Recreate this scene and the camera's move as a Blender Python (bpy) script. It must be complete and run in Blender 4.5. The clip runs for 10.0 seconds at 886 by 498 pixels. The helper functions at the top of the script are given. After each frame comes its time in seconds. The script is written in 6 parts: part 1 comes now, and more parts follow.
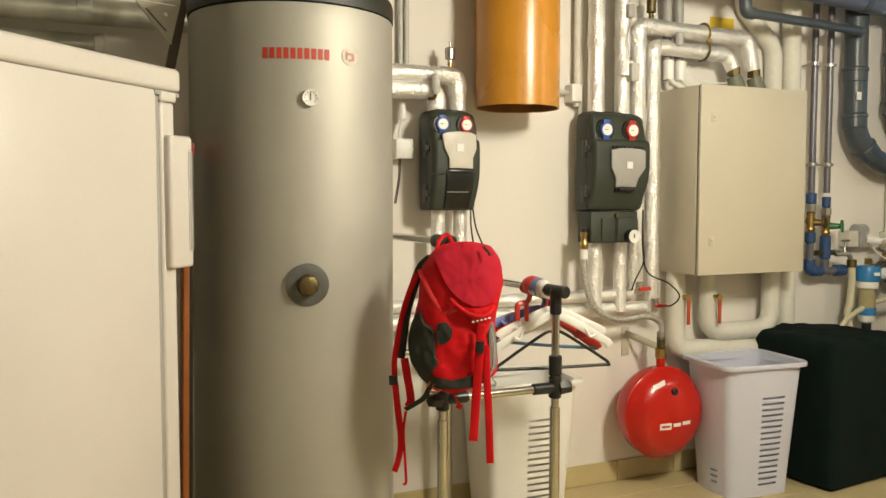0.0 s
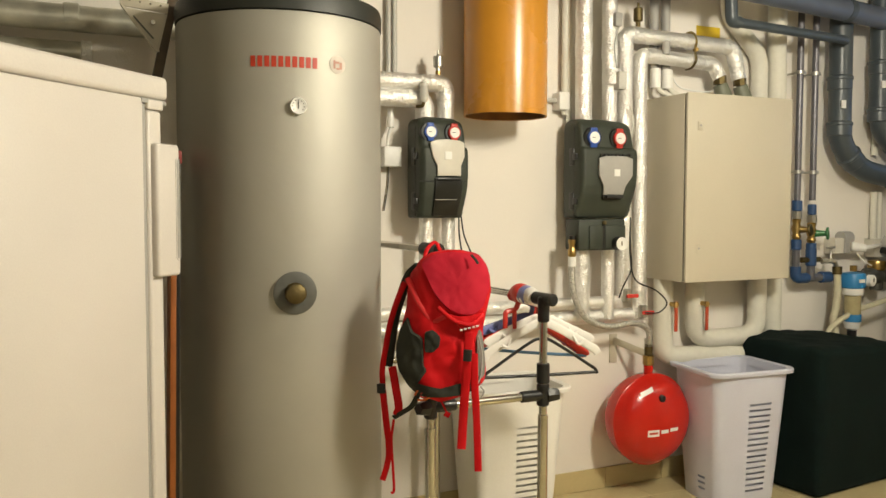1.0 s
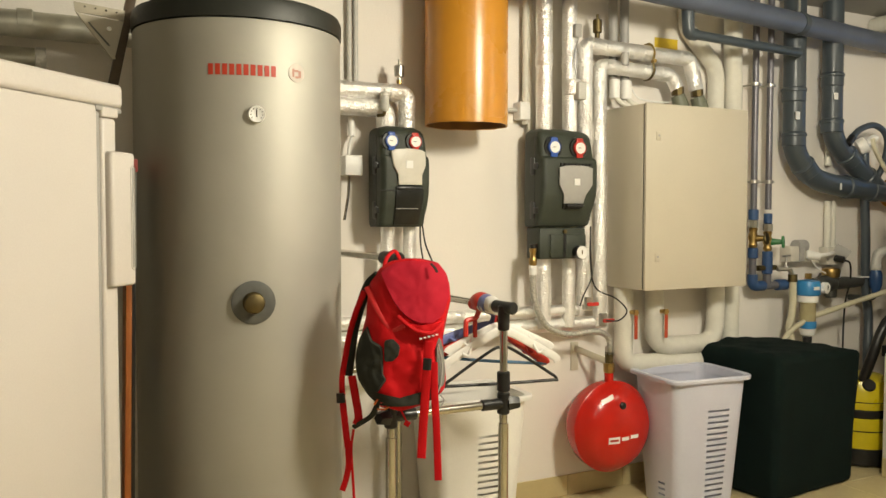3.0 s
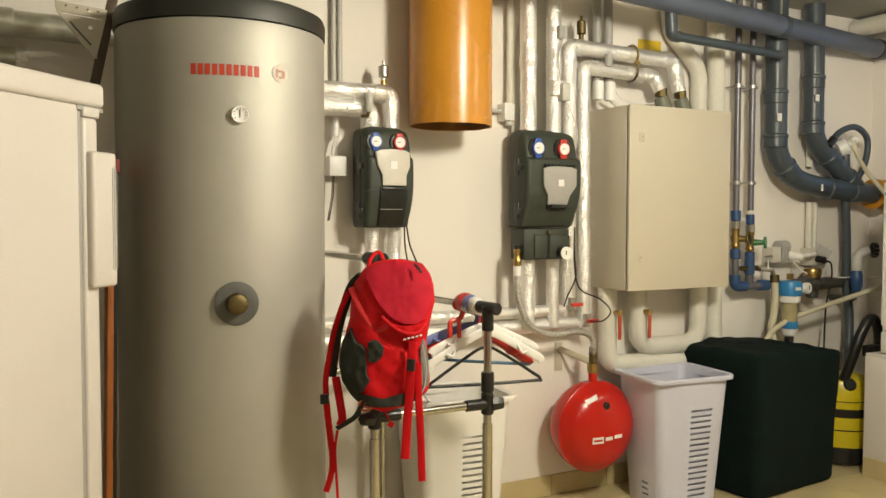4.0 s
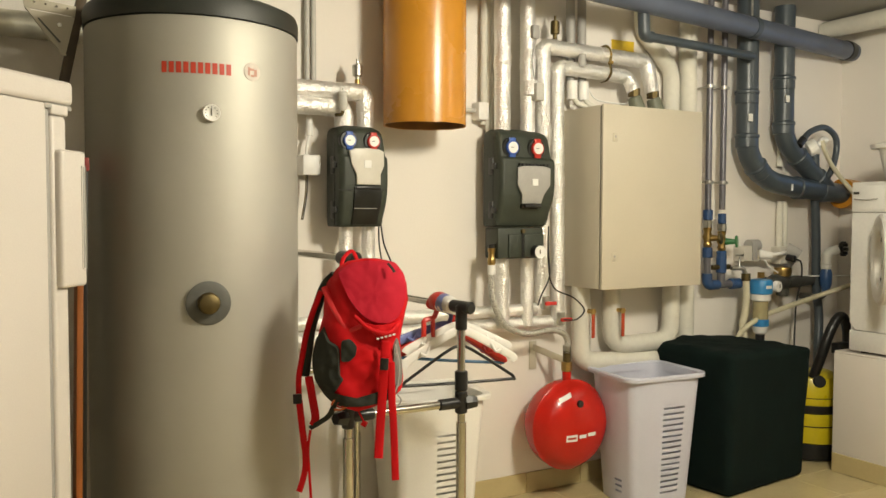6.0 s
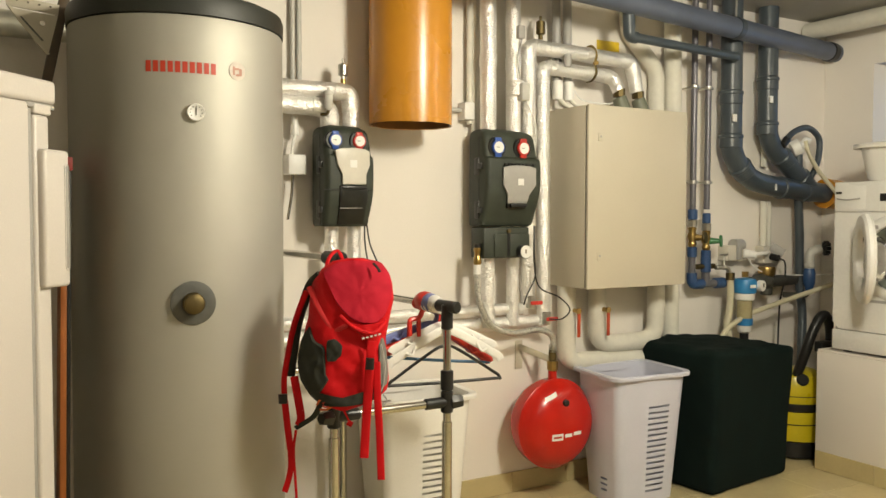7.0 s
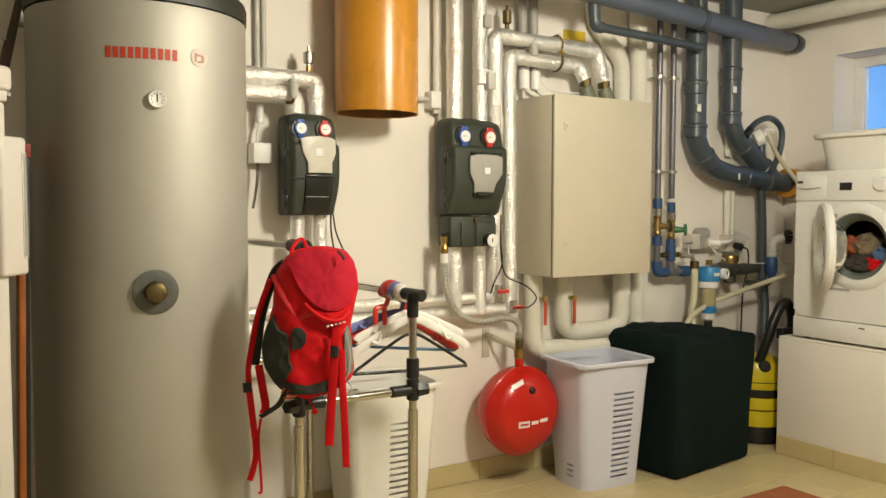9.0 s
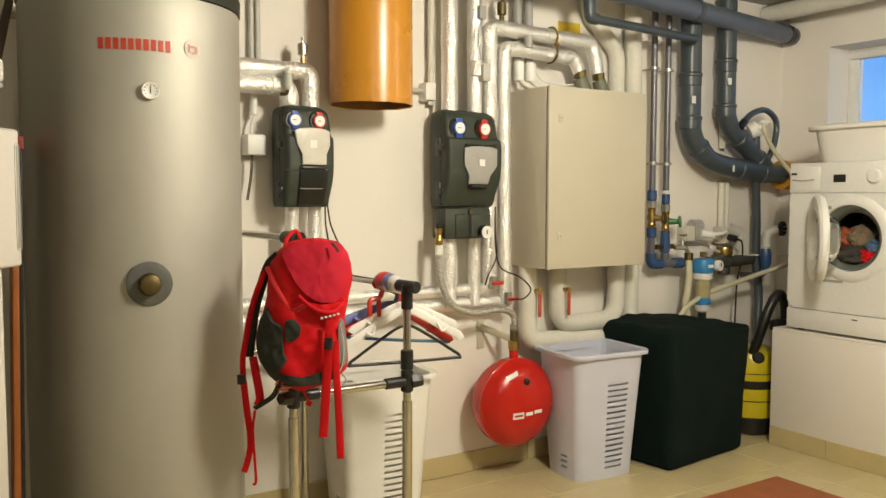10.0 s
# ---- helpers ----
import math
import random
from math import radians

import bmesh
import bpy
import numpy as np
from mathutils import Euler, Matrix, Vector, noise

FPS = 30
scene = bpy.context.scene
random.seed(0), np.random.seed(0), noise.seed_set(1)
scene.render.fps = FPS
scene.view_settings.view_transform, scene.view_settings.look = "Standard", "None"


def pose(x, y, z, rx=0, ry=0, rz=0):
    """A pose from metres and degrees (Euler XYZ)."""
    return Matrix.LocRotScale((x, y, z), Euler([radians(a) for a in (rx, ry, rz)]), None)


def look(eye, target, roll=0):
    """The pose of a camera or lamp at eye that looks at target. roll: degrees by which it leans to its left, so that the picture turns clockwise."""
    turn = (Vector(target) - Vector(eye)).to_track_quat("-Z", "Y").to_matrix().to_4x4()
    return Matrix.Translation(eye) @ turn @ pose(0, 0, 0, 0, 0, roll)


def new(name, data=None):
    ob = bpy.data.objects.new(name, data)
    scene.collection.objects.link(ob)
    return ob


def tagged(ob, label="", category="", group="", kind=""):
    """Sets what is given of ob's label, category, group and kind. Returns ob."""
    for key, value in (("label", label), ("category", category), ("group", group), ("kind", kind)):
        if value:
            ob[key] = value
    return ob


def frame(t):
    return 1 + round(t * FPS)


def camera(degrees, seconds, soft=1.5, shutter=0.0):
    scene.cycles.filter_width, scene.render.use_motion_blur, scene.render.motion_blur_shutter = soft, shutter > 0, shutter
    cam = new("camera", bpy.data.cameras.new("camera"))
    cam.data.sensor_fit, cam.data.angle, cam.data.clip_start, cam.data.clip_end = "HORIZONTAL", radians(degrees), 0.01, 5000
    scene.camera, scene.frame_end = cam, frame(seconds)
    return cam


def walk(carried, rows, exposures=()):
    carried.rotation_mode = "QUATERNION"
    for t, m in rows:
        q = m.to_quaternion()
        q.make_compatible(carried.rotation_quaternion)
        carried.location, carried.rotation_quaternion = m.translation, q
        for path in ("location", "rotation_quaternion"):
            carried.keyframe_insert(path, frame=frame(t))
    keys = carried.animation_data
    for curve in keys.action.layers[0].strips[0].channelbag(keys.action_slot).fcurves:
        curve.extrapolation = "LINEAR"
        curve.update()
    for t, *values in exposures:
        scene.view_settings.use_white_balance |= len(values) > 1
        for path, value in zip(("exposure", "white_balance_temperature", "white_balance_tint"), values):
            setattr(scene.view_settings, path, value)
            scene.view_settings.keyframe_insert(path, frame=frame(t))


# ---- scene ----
cam = camera(56.29, 10.0)
PATH = [
    (0, (0.0190, -0.0043, 1.3418), (1.6165, 3.6546, 1.0966), 0.05),
    (0.5, (0.0183, -0.0059, 1.3439), (1.6318, 3.6469, 1.1120), 0.03),
    (1, (0.0207, -0.0078, 1.3476), (1.6678, 3.6310, 1.1321), 0.07),
    (1.5, (0.0237, -0.0100, 1.3470), (1.7029, 3.6152, 1.1509), 0.05),
    (2, (0.0264, -0.0114, 1.3448), (1.7454, 3.5957, 1.1610), 0.07),
    (2.5, (0.0316, -0.0147, 1.3453), (1.7911, 3.5733, 1.1699), 0.06),
    (4, (0.0387, -0.0198, 1.3454), (1.8995, 3.5172, 1.1795), 0.09),
    (4.5, (0.0395, -0.0221, 1.3466), (1.9250, 3.5016, 1.1784), 0.11),
    (5, (0.0422, -0.0246, 1.3464), (1.9549, 3.4844, 1.1780), 0.09),
    (5.5, (0.0451, -0.0263, 1.3461), (1.9800, 3.4705, 1.1773), 0.12),
    (7, (0.0479, -0.0311, 1.3459), (2.0628, 3.4200, 1.1742), 0.11),
    (7.5, (0.0510, -0.0366, 1.3441), (2.0935, 3.3983, 1.1731), 0.15),
    (8, (0.0541, -0.0403, 1.3419), (2.1289, 3.3747, 1.1600), 0.09),
    (8.5, (0.0574, -0.0435, 1.3408), (2.1643, 3.3506, 1.1388), 0.12),
    (9, (0.0605, -0.0458, 1.3379), (2.1940, 3.3308, 1.1216), 0.08),
    (9.5, (0.0617, -0.0483, 1.3380), (2.2087, 3.3182, 1.0996), 0.13),
    (10, (0.0636, -0.0505, 1.3389), (2.2132, 3.3130, 1.0823), 0.10),
]
walk(cam, [(t, look(eye, target, roll)) for t, eye, target, roll in PATH])
W = 3.217      # back wall
E_X = 4.66     # side wall with the window
CEIL = 2.50

# ---- light ----
world = bpy.data.worlds.new("world")
scene.world = world
world.use_nodes = True
wn = world.node_tree
sky = wn.nodes.new("ShaderNodeTexSky")
sky.sky_type, sky.sun_disc, sky.sun_elevation, sky.sun_rotation = "NISHITA", False, radians(20), radians(200)
wn.links.new(sky.outputs[0], wn.nodes["Background"].inputs[0])
wn.nodes["Background"].inputs[1].default_value = 0.15


WARM = (1.0, 0.922, 0.735)
LAMPS = [(1.88, 0.78), (3.8, 0.9), (0.1, -0.9)]


def bulb(name, at, power, size):
    """A warm lamp that shines all round, as an opal ceiling lamp does."""
    d = bpy.data.lights.new(name, "POINT")
    d.energy, d.color, d.shadow_soft_size = power, WARM, size
    ob = new(name, d)
    ob.location = at
    return ob


bulb("ceiling_or_fill_light", (*LAMPS[0], CEIL - 0.22), 184, 0.17)
bulb("ceiling_or_fill_light", (*LAMPS[1], CEIL - 0.16), 19, 0.12)
# added weak fill by the camera to lift the left side, no known source
bulb("ceiling_or_fill_light", (*LAMPS[2], CEIL - 0.16), 17, 0.10)

# ---- materials ----
def mat(name, col, rough=0.5, metal=0.0, var=0.08, scale=6.0, bump=0.0, bscale=60.0, col2=None, spec=0.5, coat=0.0, fine=0.03):
    """Principled surface with large stains, fine grain and relief, in metres."""
    m = bpy.data.materials.new(name)
    m.use_nodes = True
    nt = m.node_tree
    b = nt.nodes["Principled BSDF"]
    tc = nt.nodes.new("ShaderNodeTexCoord")
    n1 = nt.nodes.new("ShaderNodeTexNoise")
    n1.inputs["Scale"].default_value, n1.inputs["Detail"].default_value = scale, 5
    n2 = nt.nodes.new("ShaderNodeTexNoise")
    n2.inputs["Scale"].default_value, n2.inputs["Detail"].default_value = bscale, 4
    nt.links.new(tc.outputs["Object"], n1.inputs["Vector"])
    nt.links.new(tc.outputs["Object"], n2.inputs["Vector"])
    ramp = nt.nodes.new("ShaderNodeMix")
    ramp.data_type = "RGBA"
    c2 = col2 or [c * (1 - var * 2) for c in col]
    ramp.inputs["A"].default_value, ramp.inputs["B"].default_value = (*c2, 1), (*col, 1)
    mr = nt.nodes.new("ShaderNodeMapRange")
    mr.inputs["From Min"].default_value, mr.inputs["From Max"].default_value = 0.3, 0.7
    nt.links.new(n1.outputs["Fac"], mr.inputs["Value"])
    nt.links.new(mr.outputs[0], ramp.inputs["Factor"])
    hs = nt.nodes.new("ShaderNodeHueSaturation")
    mv = nt.nodes.new("ShaderNodeMapRange")
    mv.inputs["To Min"].default_value, mv.inputs["To Max"].default_value = 1 - fine * 2, 1 + fine * 2
    nt.links.new(n2.outputs["Fac"], mv.inputs["Value"])
    nt.links.new(mv.outputs[0], hs.inputs["Value"])
    nt.links.new(ramp.outputs["Result"], hs.inputs["Color"])
    nt.links.new(hs.outputs[0], b.inputs["Base Color"])
    rr = nt.nodes.new("ShaderNodeMapRange")
    rr.inputs["To Min"].default_value, rr.inputs["To Max"].default_value = max(rough - 0.08, 0.02), min(rough + 0.08, 1)
    nt.links.new(n1.outputs["Fac"], rr.inputs["Value"])
    nt.links.new(rr.outputs[0], b.inputs["Roughness"])
    b.inputs["Metallic"].default_value = metal
    b.inputs["Specular IOR Level"].default_value = spec
    b.inputs["Coat Weight"].default_value = coat
    if bump:
        bp = nt.nodes.new("ShaderNodeBump")
        bp.inputs["Strength"].default_value, bp.inputs["Distance"].default_value = 1.0, bump
        nt.links.new(n2.outputs["Fac"], bp.inputs["Height"])
        nt.links.new(bp.outputs[0], b.inputs["Normal"])
    return m


def foil_mat():
    """Crinkled aluminium tape round insulation."""
    m = mat("foil", (0.93, 0.92, 0.90), 0.32, 0.82, 0.04, 14, 0.0)
    nt = m.node_tree
    b = nt.nodes["Principled BSDF"]
    tc = nt.nodes.new("ShaderNodeTexCoord")
    warp = nt.nodes.new("ShaderNodeTexNoise")
    warp.inputs["Scale"].default_value, warp.inputs["Detail"].default_value = 34, 3
    shift = nt.nodes.new("ShaderNodeVectorMath")
    shift.operation = "MULTIPLY_ADD"
    shift.inputs[1].default_value = (0.03, 0.03, 0.03)
    v = nt.nodes.new("ShaderNodeTexVoronoi")
    v.feature, v.inputs["Scale"].default_value = "DISTANCE_TO_EDGE", 58
    n = nt.nodes.new("ShaderNodeTexNoise")
    n.inputs["Scale"].default_value, n.inputs["Detail"].default_value, n.inputs["Distortion"].default_value = 70, 5, 1.6
    for k in (warp, n):
        nt.links.new(tc.outputs["Object"], k.inputs["Vector"])
    nt.links.new(warp.outputs["Color"], shift.inputs[0])
    nt.links.new(tc.outputs["Object"], shift.inputs[2])
    nt.links.new(shift.outputs[0], v.inputs["Vector"])
    add = nt.nodes.new("ShaderNodeMath")
    add.operation = "ADD"
    nt.links.new(v.outputs["Distance"], add.inputs[0])
    nt.links.new(n.outputs["Fac"], add.inputs[1])
    bp = nt.nodes.new("ShaderNodeBump")
    bp.inputs["Strength"].default_value, bp.inputs["Distance"].default_value = 0.8, 0.0056
    nt.links.new(add.outputs[0], bp.inputs["Height"])
    nt.links.new(bp.outputs[0], b.inputs["Normal"])
    return m


M = dict(
    wall=mat("wall_plaster", (0.83, 0.785, 0.725), 0.9, 0, 0.03, 1.3, 0.0012, 260, fine=0.015),
    ceiling=mat("ceiling_paint", (0.36, 0.35, 0.31), 0.9, 0, 0.05, 1.5, 0.002, 120),
    # wall plaster darkened for the unseen sides, so less light bounces back
    farwall=mat("dimmed_wall_plaster", (0.43, 0.41, 0.35), 0.9, 0, 0.06, 1.3, 0.0012, 260),
    tile=mat("floor_tile", (0.57, 0.475, 0.265), 0.22, 0, 0.05, 3.0, 0.0002, 40),
    basetile=mat("base_tile", (0.56, 0.46, 0.24), 0.3, 0, 0.06, 4.0, 0.0002, 60),
    grout=mat("grout", (0.50, 0.43, 0.29), 0.9, 0, 0.1, 20, 0.001, 200),
    tank=mat("tank_jacket", (0.44, 0.425, 0.375), 0.60, 0.6, 0.06, 2.5, 0.0011, 9, fine=0.01),
    tankcap=mat("tank_cap", (0.022, 0.024, 0.019), 0.5, 0, 0.1, 20, 0.0005, 150),
    fridge=mat("fridge_enamel", (0.645, 0.605, 0.565), 0.35, 0, 0.03, 2, 0.0003, 220),
    orange=mat("orange_pvc", (0.55, 0.24, 0.022), 0.28, 0, 0.05, 3, 0.0004, 14),
    # the orange again, darkened to put the bore's shade into the colour
    orange_in=mat("shaded_pipe_inside", (0.30, 0.13, 0.03), 0.7, 0, 0.2, 10),
    foil=foil_mat(),
    dullfoil=mat("dull_foil", (0.62, 0.60, 0.50), 0.40, 0.6, 0.22, 9, 0.0012, 26, fine=0.05),
    palegrey_fab=mat("pale_grey_fabric", (0.22, 0.21, 0.19), 0.85, 0, 0.15, 14, 0.0009, 500, spec=0.15),
    washer=mat("washer_enamel", (0.74, 0.735, 0.71), 0.3, 0, 0.02, 3),
    gasket=mat("gasket_rubber", (0.15, 0.17, 0.15), 0.5, 0, 0.1, 20),
    greyclip=mat("pale_grey_plastic", (0.52, 0.51, 0.47), 0.4, 0, 0.05, 20),
    panel=mat("pale_panel", (0.60, 0.57, 0.50), 0.4, 0, 0.04, 12),
    lever=mat("red_orange_lever", (0.46, 0.06, 0.018), 0.4),
    pump=mat("pump_shell", (0.034, 0.042, 0.029), 0.55, 0, 0.15, 20, 0.0006, 420),
    pump_lo=mat("pump_cover", (0.009, 0.010, 0.009), 0.34, 0, 0.15, 20, 0.0004, 300),
    greypl=mat("grey_plastic", (0.36, 0.35, 0.33), 0.4, 0, 0.04, 12),
    white=mat("white_plastic", (0.80, 0.79, 0.76), 0.4, 0, 0.03, 8),
    cabinet=mat("cabinet_paint", (0.53, 0.485, 0.385), 0.38, 0, 0.03, 3, 0.0003, 300),
    black=mat("black_plastic", (0.012, 0.012, 0.012), 0.35, 0, 0.2, 30),
    chrome=mat("chrome", (0.58, 0.56, 0.51), 0.14, 1, 0.05, 30),
    steel=mat("zinc_steel", (0.55, 0.54, 0.50), 0.35, 1, 0.1, 20),
    brass=mat("brass", (0.48, 0.33, 0.12), 0.32, 1, 0.12, 40),
    brassdark=mat("brass_dark", (0.17, 0.13, 0.06), 0.5, 1, 0.12, 40),
    redpaint=mat("red_enamel", (0.50, 0.012, 0.006), 0.24, 0, 0.06, 8, 0.0003, 20, spec=0.4, coat=0.1),
    redfab=mat("red_fabric", (0.56, 0.006, 0.010), 0.6, 0, 0.1, 10, 0.0007, 500, spec=0.15),
    redlid=mat("red_lid_fabric", (0.42, 0.012, 0.028), 0.8, 0, 0.1, 10, 0.0009, 450, spec=0.15),
    greyfab=mat("grey_fabric", (0.038, 0.040, 0.033), 0.85, 0, 0.15, 14, 0.0009, 500, spec=0.15),
    redpl=mat("red_plastic", (0.55, 0.03, 0.02), 0.35),
    bluepl=mat("blue_plastic", (0.035, 0.10, 0.42), 0.35),
    bluefit=mat("blue_fitting", (0.024, 0.068, 0.18), 0.4),
    lightblue=mat("light_blue_plastic", (0.03, 0.22, 0.50), 0.35),
    greypipe=mat("grey_hdpe", (0.055, 0.070, 0.084), 0.36, 0, 0.08, 6, 0.0003, 30),
    waterpipe=mat("water_pipe_grey", (0.16, 0.155, 0.175), 0.35, 0.4, 0.1, 8),
    bluegrey=mat("blue_grey_pipe", (0.10, 0.12, 0.17), 0.4, 0, 0.1, 8),
    hosepipe=mat("beige_hose", (0.60, 0.555, 0.40), 0.5, 0, 0.06, 9, 0.0006, 90),
    whitepipe=mat("white_insulation", (0.70, 0.68, 0.60), 0.6, 0, 0.05, 5, 0.001, 40),
    basket=mat("basket_plastic", (0.57, 0.585, 0.69), 0.35, 0, 0.02, 8, 0.0002, 200),
    basket2=mat("basket_white", (0.81, 0.79, 0.75), 0.35, 0, 0.02, 8, 0.0002, 200),
    navy=mat("dark_cover", (0.0050, 0.0122, 0.0108), 0.9, 0, 0.15, 10, 0.001, 500, spec=0.12),
    yellow=mat("yellow_plastic", (0.62, 0.50, 0.015), 0.3, 0, 0.06, 10),
    green=mat("green_handle", (0.035, 0.19, 0.06), 0.4),
    orangewood=mat("orange_board", (0.36, 0.11, 0.02), 0.45, 0, 0.12, 12),
    darkwood=mat("dark_board", (0.11, 0.075, 0.042), 0.5, 0, 0.2, 15),
    matting=mat("brown_mat", (0.38, 0.12, 0.04), 0.9, 0, 0.1, 14, 0.003, 220),
    winframe=mat("window_frame", (0.80, 0.79, 0.76), 0.4),
    darkmetal=mat("dark_metal", (0.10, 0.10, 0.09), 0.4, 0.6, 0.1, 30),
    redtext=mat("red_print", (0.44, 0.035, 0.012), 0.5, 0, 0.04, 30),
    blacktext=mat("black_print", (0.02, 0.02, 0.02), 0.5),
    rubberring=mat("rosette", (0.10, 0.10, 0.09), 0.6, 0, 0.1, 40),
    yellowtape=mat("yellow_tape", (0.75, 0.52, 0.02), 0.5),
)
gl = bpy.data.materials.new("glass")
gl.use_nodes = True
g = gl.node_tree.nodes["Principled BSDF"]
g.inputs["Base Color"].default_value, g.inputs["Roughness"].default_value = (0.95, 0.97, 0.97, 1), 0.03
g.inputs["Transmission Weight"].default_value, g.inputs["IOR"].default_value = 1.0, 1.45
M["glass"] = gl
em = bpy.data.materials.new("daylight_outside")
em.use_nodes = True
e = em.node_tree.nodes["Principled BSDF"]
e.inputs["Base Color"].default_value = (0.1, 0.2, 0.3, 1)
e.inputs["Emission Color"].default_value, e.inputs["Emission Strength"].default_value = (0.16, 0.42, 0.95, 1), 0.9
M["outside"] = em


# ---- building helpers ----
def thing(name, label, category, at=(0, 0, 0), group="", kind="", rz=0):
    ob = new(name)
    ob.matrix_basis = pose(*at, 0, 0, rz)
    return tagged(ob, label, category, group, kind)


def mesh_of(name, bm, material, inv=None, smooth=True):
    if inv:
        bm.transform(inv)
    bmesh.ops.recalc_face_normals(bm, faces=bm.faces)
    me = bpy.data.meshes.new(name)
    bm.to_mesh(me)
    bm.free()
    me.materials.append(material)
    if smooth:
        me.polygons.foreach_set("use_smooth", [True] * len(me.polygons))
        me.set_sharp_from_angle(angle=radians(38))
    return me


def frame_of(ob):
    m = ob.matrix_basis
    while ob.parent:
        ob = ob.parent
        m = ob.matrix_basis @ m
    return m


def part(name, bm, material, parent, label="", smooth=True):
    """Links a bmesh given in world places as one mesh object under its thing."""
    ob = new(name, mesh_of(name, bm, material, frame_of(parent).inverted(), smooth))
    ob.parent = parent
    return tagged(ob, label)


def single(name, bm, material, label, category, group="", kind="", at=None, smooth=True):
    m = Matrix.Translation(at) if at else None
    ob = new(name, mesh_of(name, bm, material, m.inverted() if m else None, smooth))
    if m:
        ob.matrix_basis = m
    return tagged(ob, label, category, group, kind)


def box(lo, hi, bevel=0.0, seg=2, bm=None):
    """A block between two corners, with rounded edges."""
    b = bmesh.new()
    bmesh.ops.create_cube(b, size=1.0)
    lo, hi = Vector(lo), Vector(hi)
    for v in b.verts:
        v.co = Vector(((v.co[i] + 0.5) * (hi[i] - lo[i]) + lo[i] for i in range(3)))
    if bevel:
        bmesh.ops.bevel(b, geom=b.edges[:], offset=bevel, segments=seg, affect="EDGES", profile=0.5)
    return join(bm, b)


def join(bm, b):
    if bm is None:
        return b
    me = bpy.data.meshes.new("tmp")
    b.to_mesh(me)
    b.free()
    bm.from_mesh(me)
    bpy.data.meshes.remove(me)
    return bm


def shell(b, thickness):
    """Gives an open sheet its thickness."""
    bmesh.ops.recalc_face_normals(b, faces=b.faces)
    bmesh.ops.solidify(b, geom=b.faces[:], thickness=thickness)
    return b


def lathe(profile, at, axis=(0, 0, 1), n=32, bm=None, cap=True):
    """Turns (radius, height) pairs round an axis from a foot point."""
    b = bmesh.new()
    q = Vector((0, 0, 1)).rotation_difference(Vector(axis))
    rings = []
    for r, h in profile:
        if r < 1e-6:
            rings.append([b.verts.new(q @ Vector((0, 0, h)) + Vector(at))])
            continue
        rings.append([b.verts.new(q @ Vector((r * math.cos(2 * math.pi * i / n), r * math.sin(2 * math.pi * i / n), h)) + Vector(at)) for i in range(n)])
    for a, c in zip(rings, rings[1:]):
        for i in range(n):
            j = (i + 1) % n
            if len(a) == 1 and len(c) == 1:
                continue
            if len(a) == 1:
                b.faces.new((a[0], c[i], c[j]))
            elif len(c) == 1:
                b.faces.new((a[i], a[j], c[0]))
            else:
                b.faces.new((a[i], a[j], c[j], c[i]))
    if cap:
        for ring in (rings[0], rings[-1]):
            if len(ring) > 1:
                b.faces.new(ring)
    return join(bm, b)


def rod(p0, p1, r, r1=None, n=20, bm=None, edge=0.0):
    p0, p1 = Vector(p0), Vector(p1)
    d = (p1 - p0).length
    r1 = r if r1 is None else r1
    prof = [(r, 0), (r1, d)] if not edge else [(r - edge, 0), (r, edge), (r1, d - edge), (r1 - edge, d)]
    return lathe(prof, p0, p1 - p0, n, bm)


def rounded(pts, radius, k=7):
    """A polyline with its corners rounded."""
    pts = [Vector(p) for p in pts]
    out = [pts[0]]
    for a, b, c in zip(pts, pts[1:], pts[2:]):
        u, v = (a - b), (c - b)
        rr = min(radius, u.length * 0.49, v.length * 0.49)
        s, e = b + u.normalized() * rr, b + v.normalized() * rr
        for i in range(k + 1):
            t = i / k
            out.append(s * (1 - t) ** 2 + b * 2 * t * (1 - t) + e * t * t)
    return out + [pts[-1]]


def smooth_path(pts, k=8):
    """A curve through the points."""
    pts = [Vector(p) for p in pts]
    ext = [2 * pts[0] - pts[1], *pts, 2 * pts[-1] - pts[-2]]
    out = []
    for a, b, c, d in zip(ext, ext[1:], ext[2:], ext[3:]):
        for i in range(k):
            t = i / k
            out.append(0.5 * ((2 * b) + (c - a) * t + (2 * a - 5 * b + 4 * c - d) * t * t + (3 * b - a - 3 * c + d) * t ** 3))
    return out + [pts[-1]]


def sweep(path, r, n=16, bm=None, flat=1.0, wob=0.0, side=None):
    """A tube along a path; flat squeezes it into a strap, wob crumples it."""
    b = bmesh.new()
    path = [Vector(p) for p in path]
    rings, ref = [], None
    for i, p in enumerate(path):
        t = (path[min(i + 1, len(path) - 1)] - path[max(i - 1, 0)]).normalized()
        if ref is None:
            ref = Vector(side) if side else (Vector((0, 0, 1)) if abs(t.z) < 0.9 else Vector((1, 0, 0)))
        u = (ref - t * ref.dot(t)).normalized()
        ref = u
        w = t.cross(u)
        ring = []
        for j in range(n):
            a = 2 * math.pi * j / n
            q = p + u * math.cos(a) * r + w * math.sin(a) * r
            rr = r * (1 + wob * (noise.noise(q * 26) + 0.8 * noise.noise(q * 75)))
            ring.append(b.verts.new(p + u * math.cos(a) * rr + w * math.sin(a) * rr * flat))
        rings.append(ring)
    for a, c in zip(rings, rings[1:]):
        for i in range(n):
            b.faces.new((a[i], a[(i + 1) % n], c[(i + 1) % n], c[i]))
    b.faces.new(rings[0])
    b.faces.new(rings[-1])
    return join(bm, b)


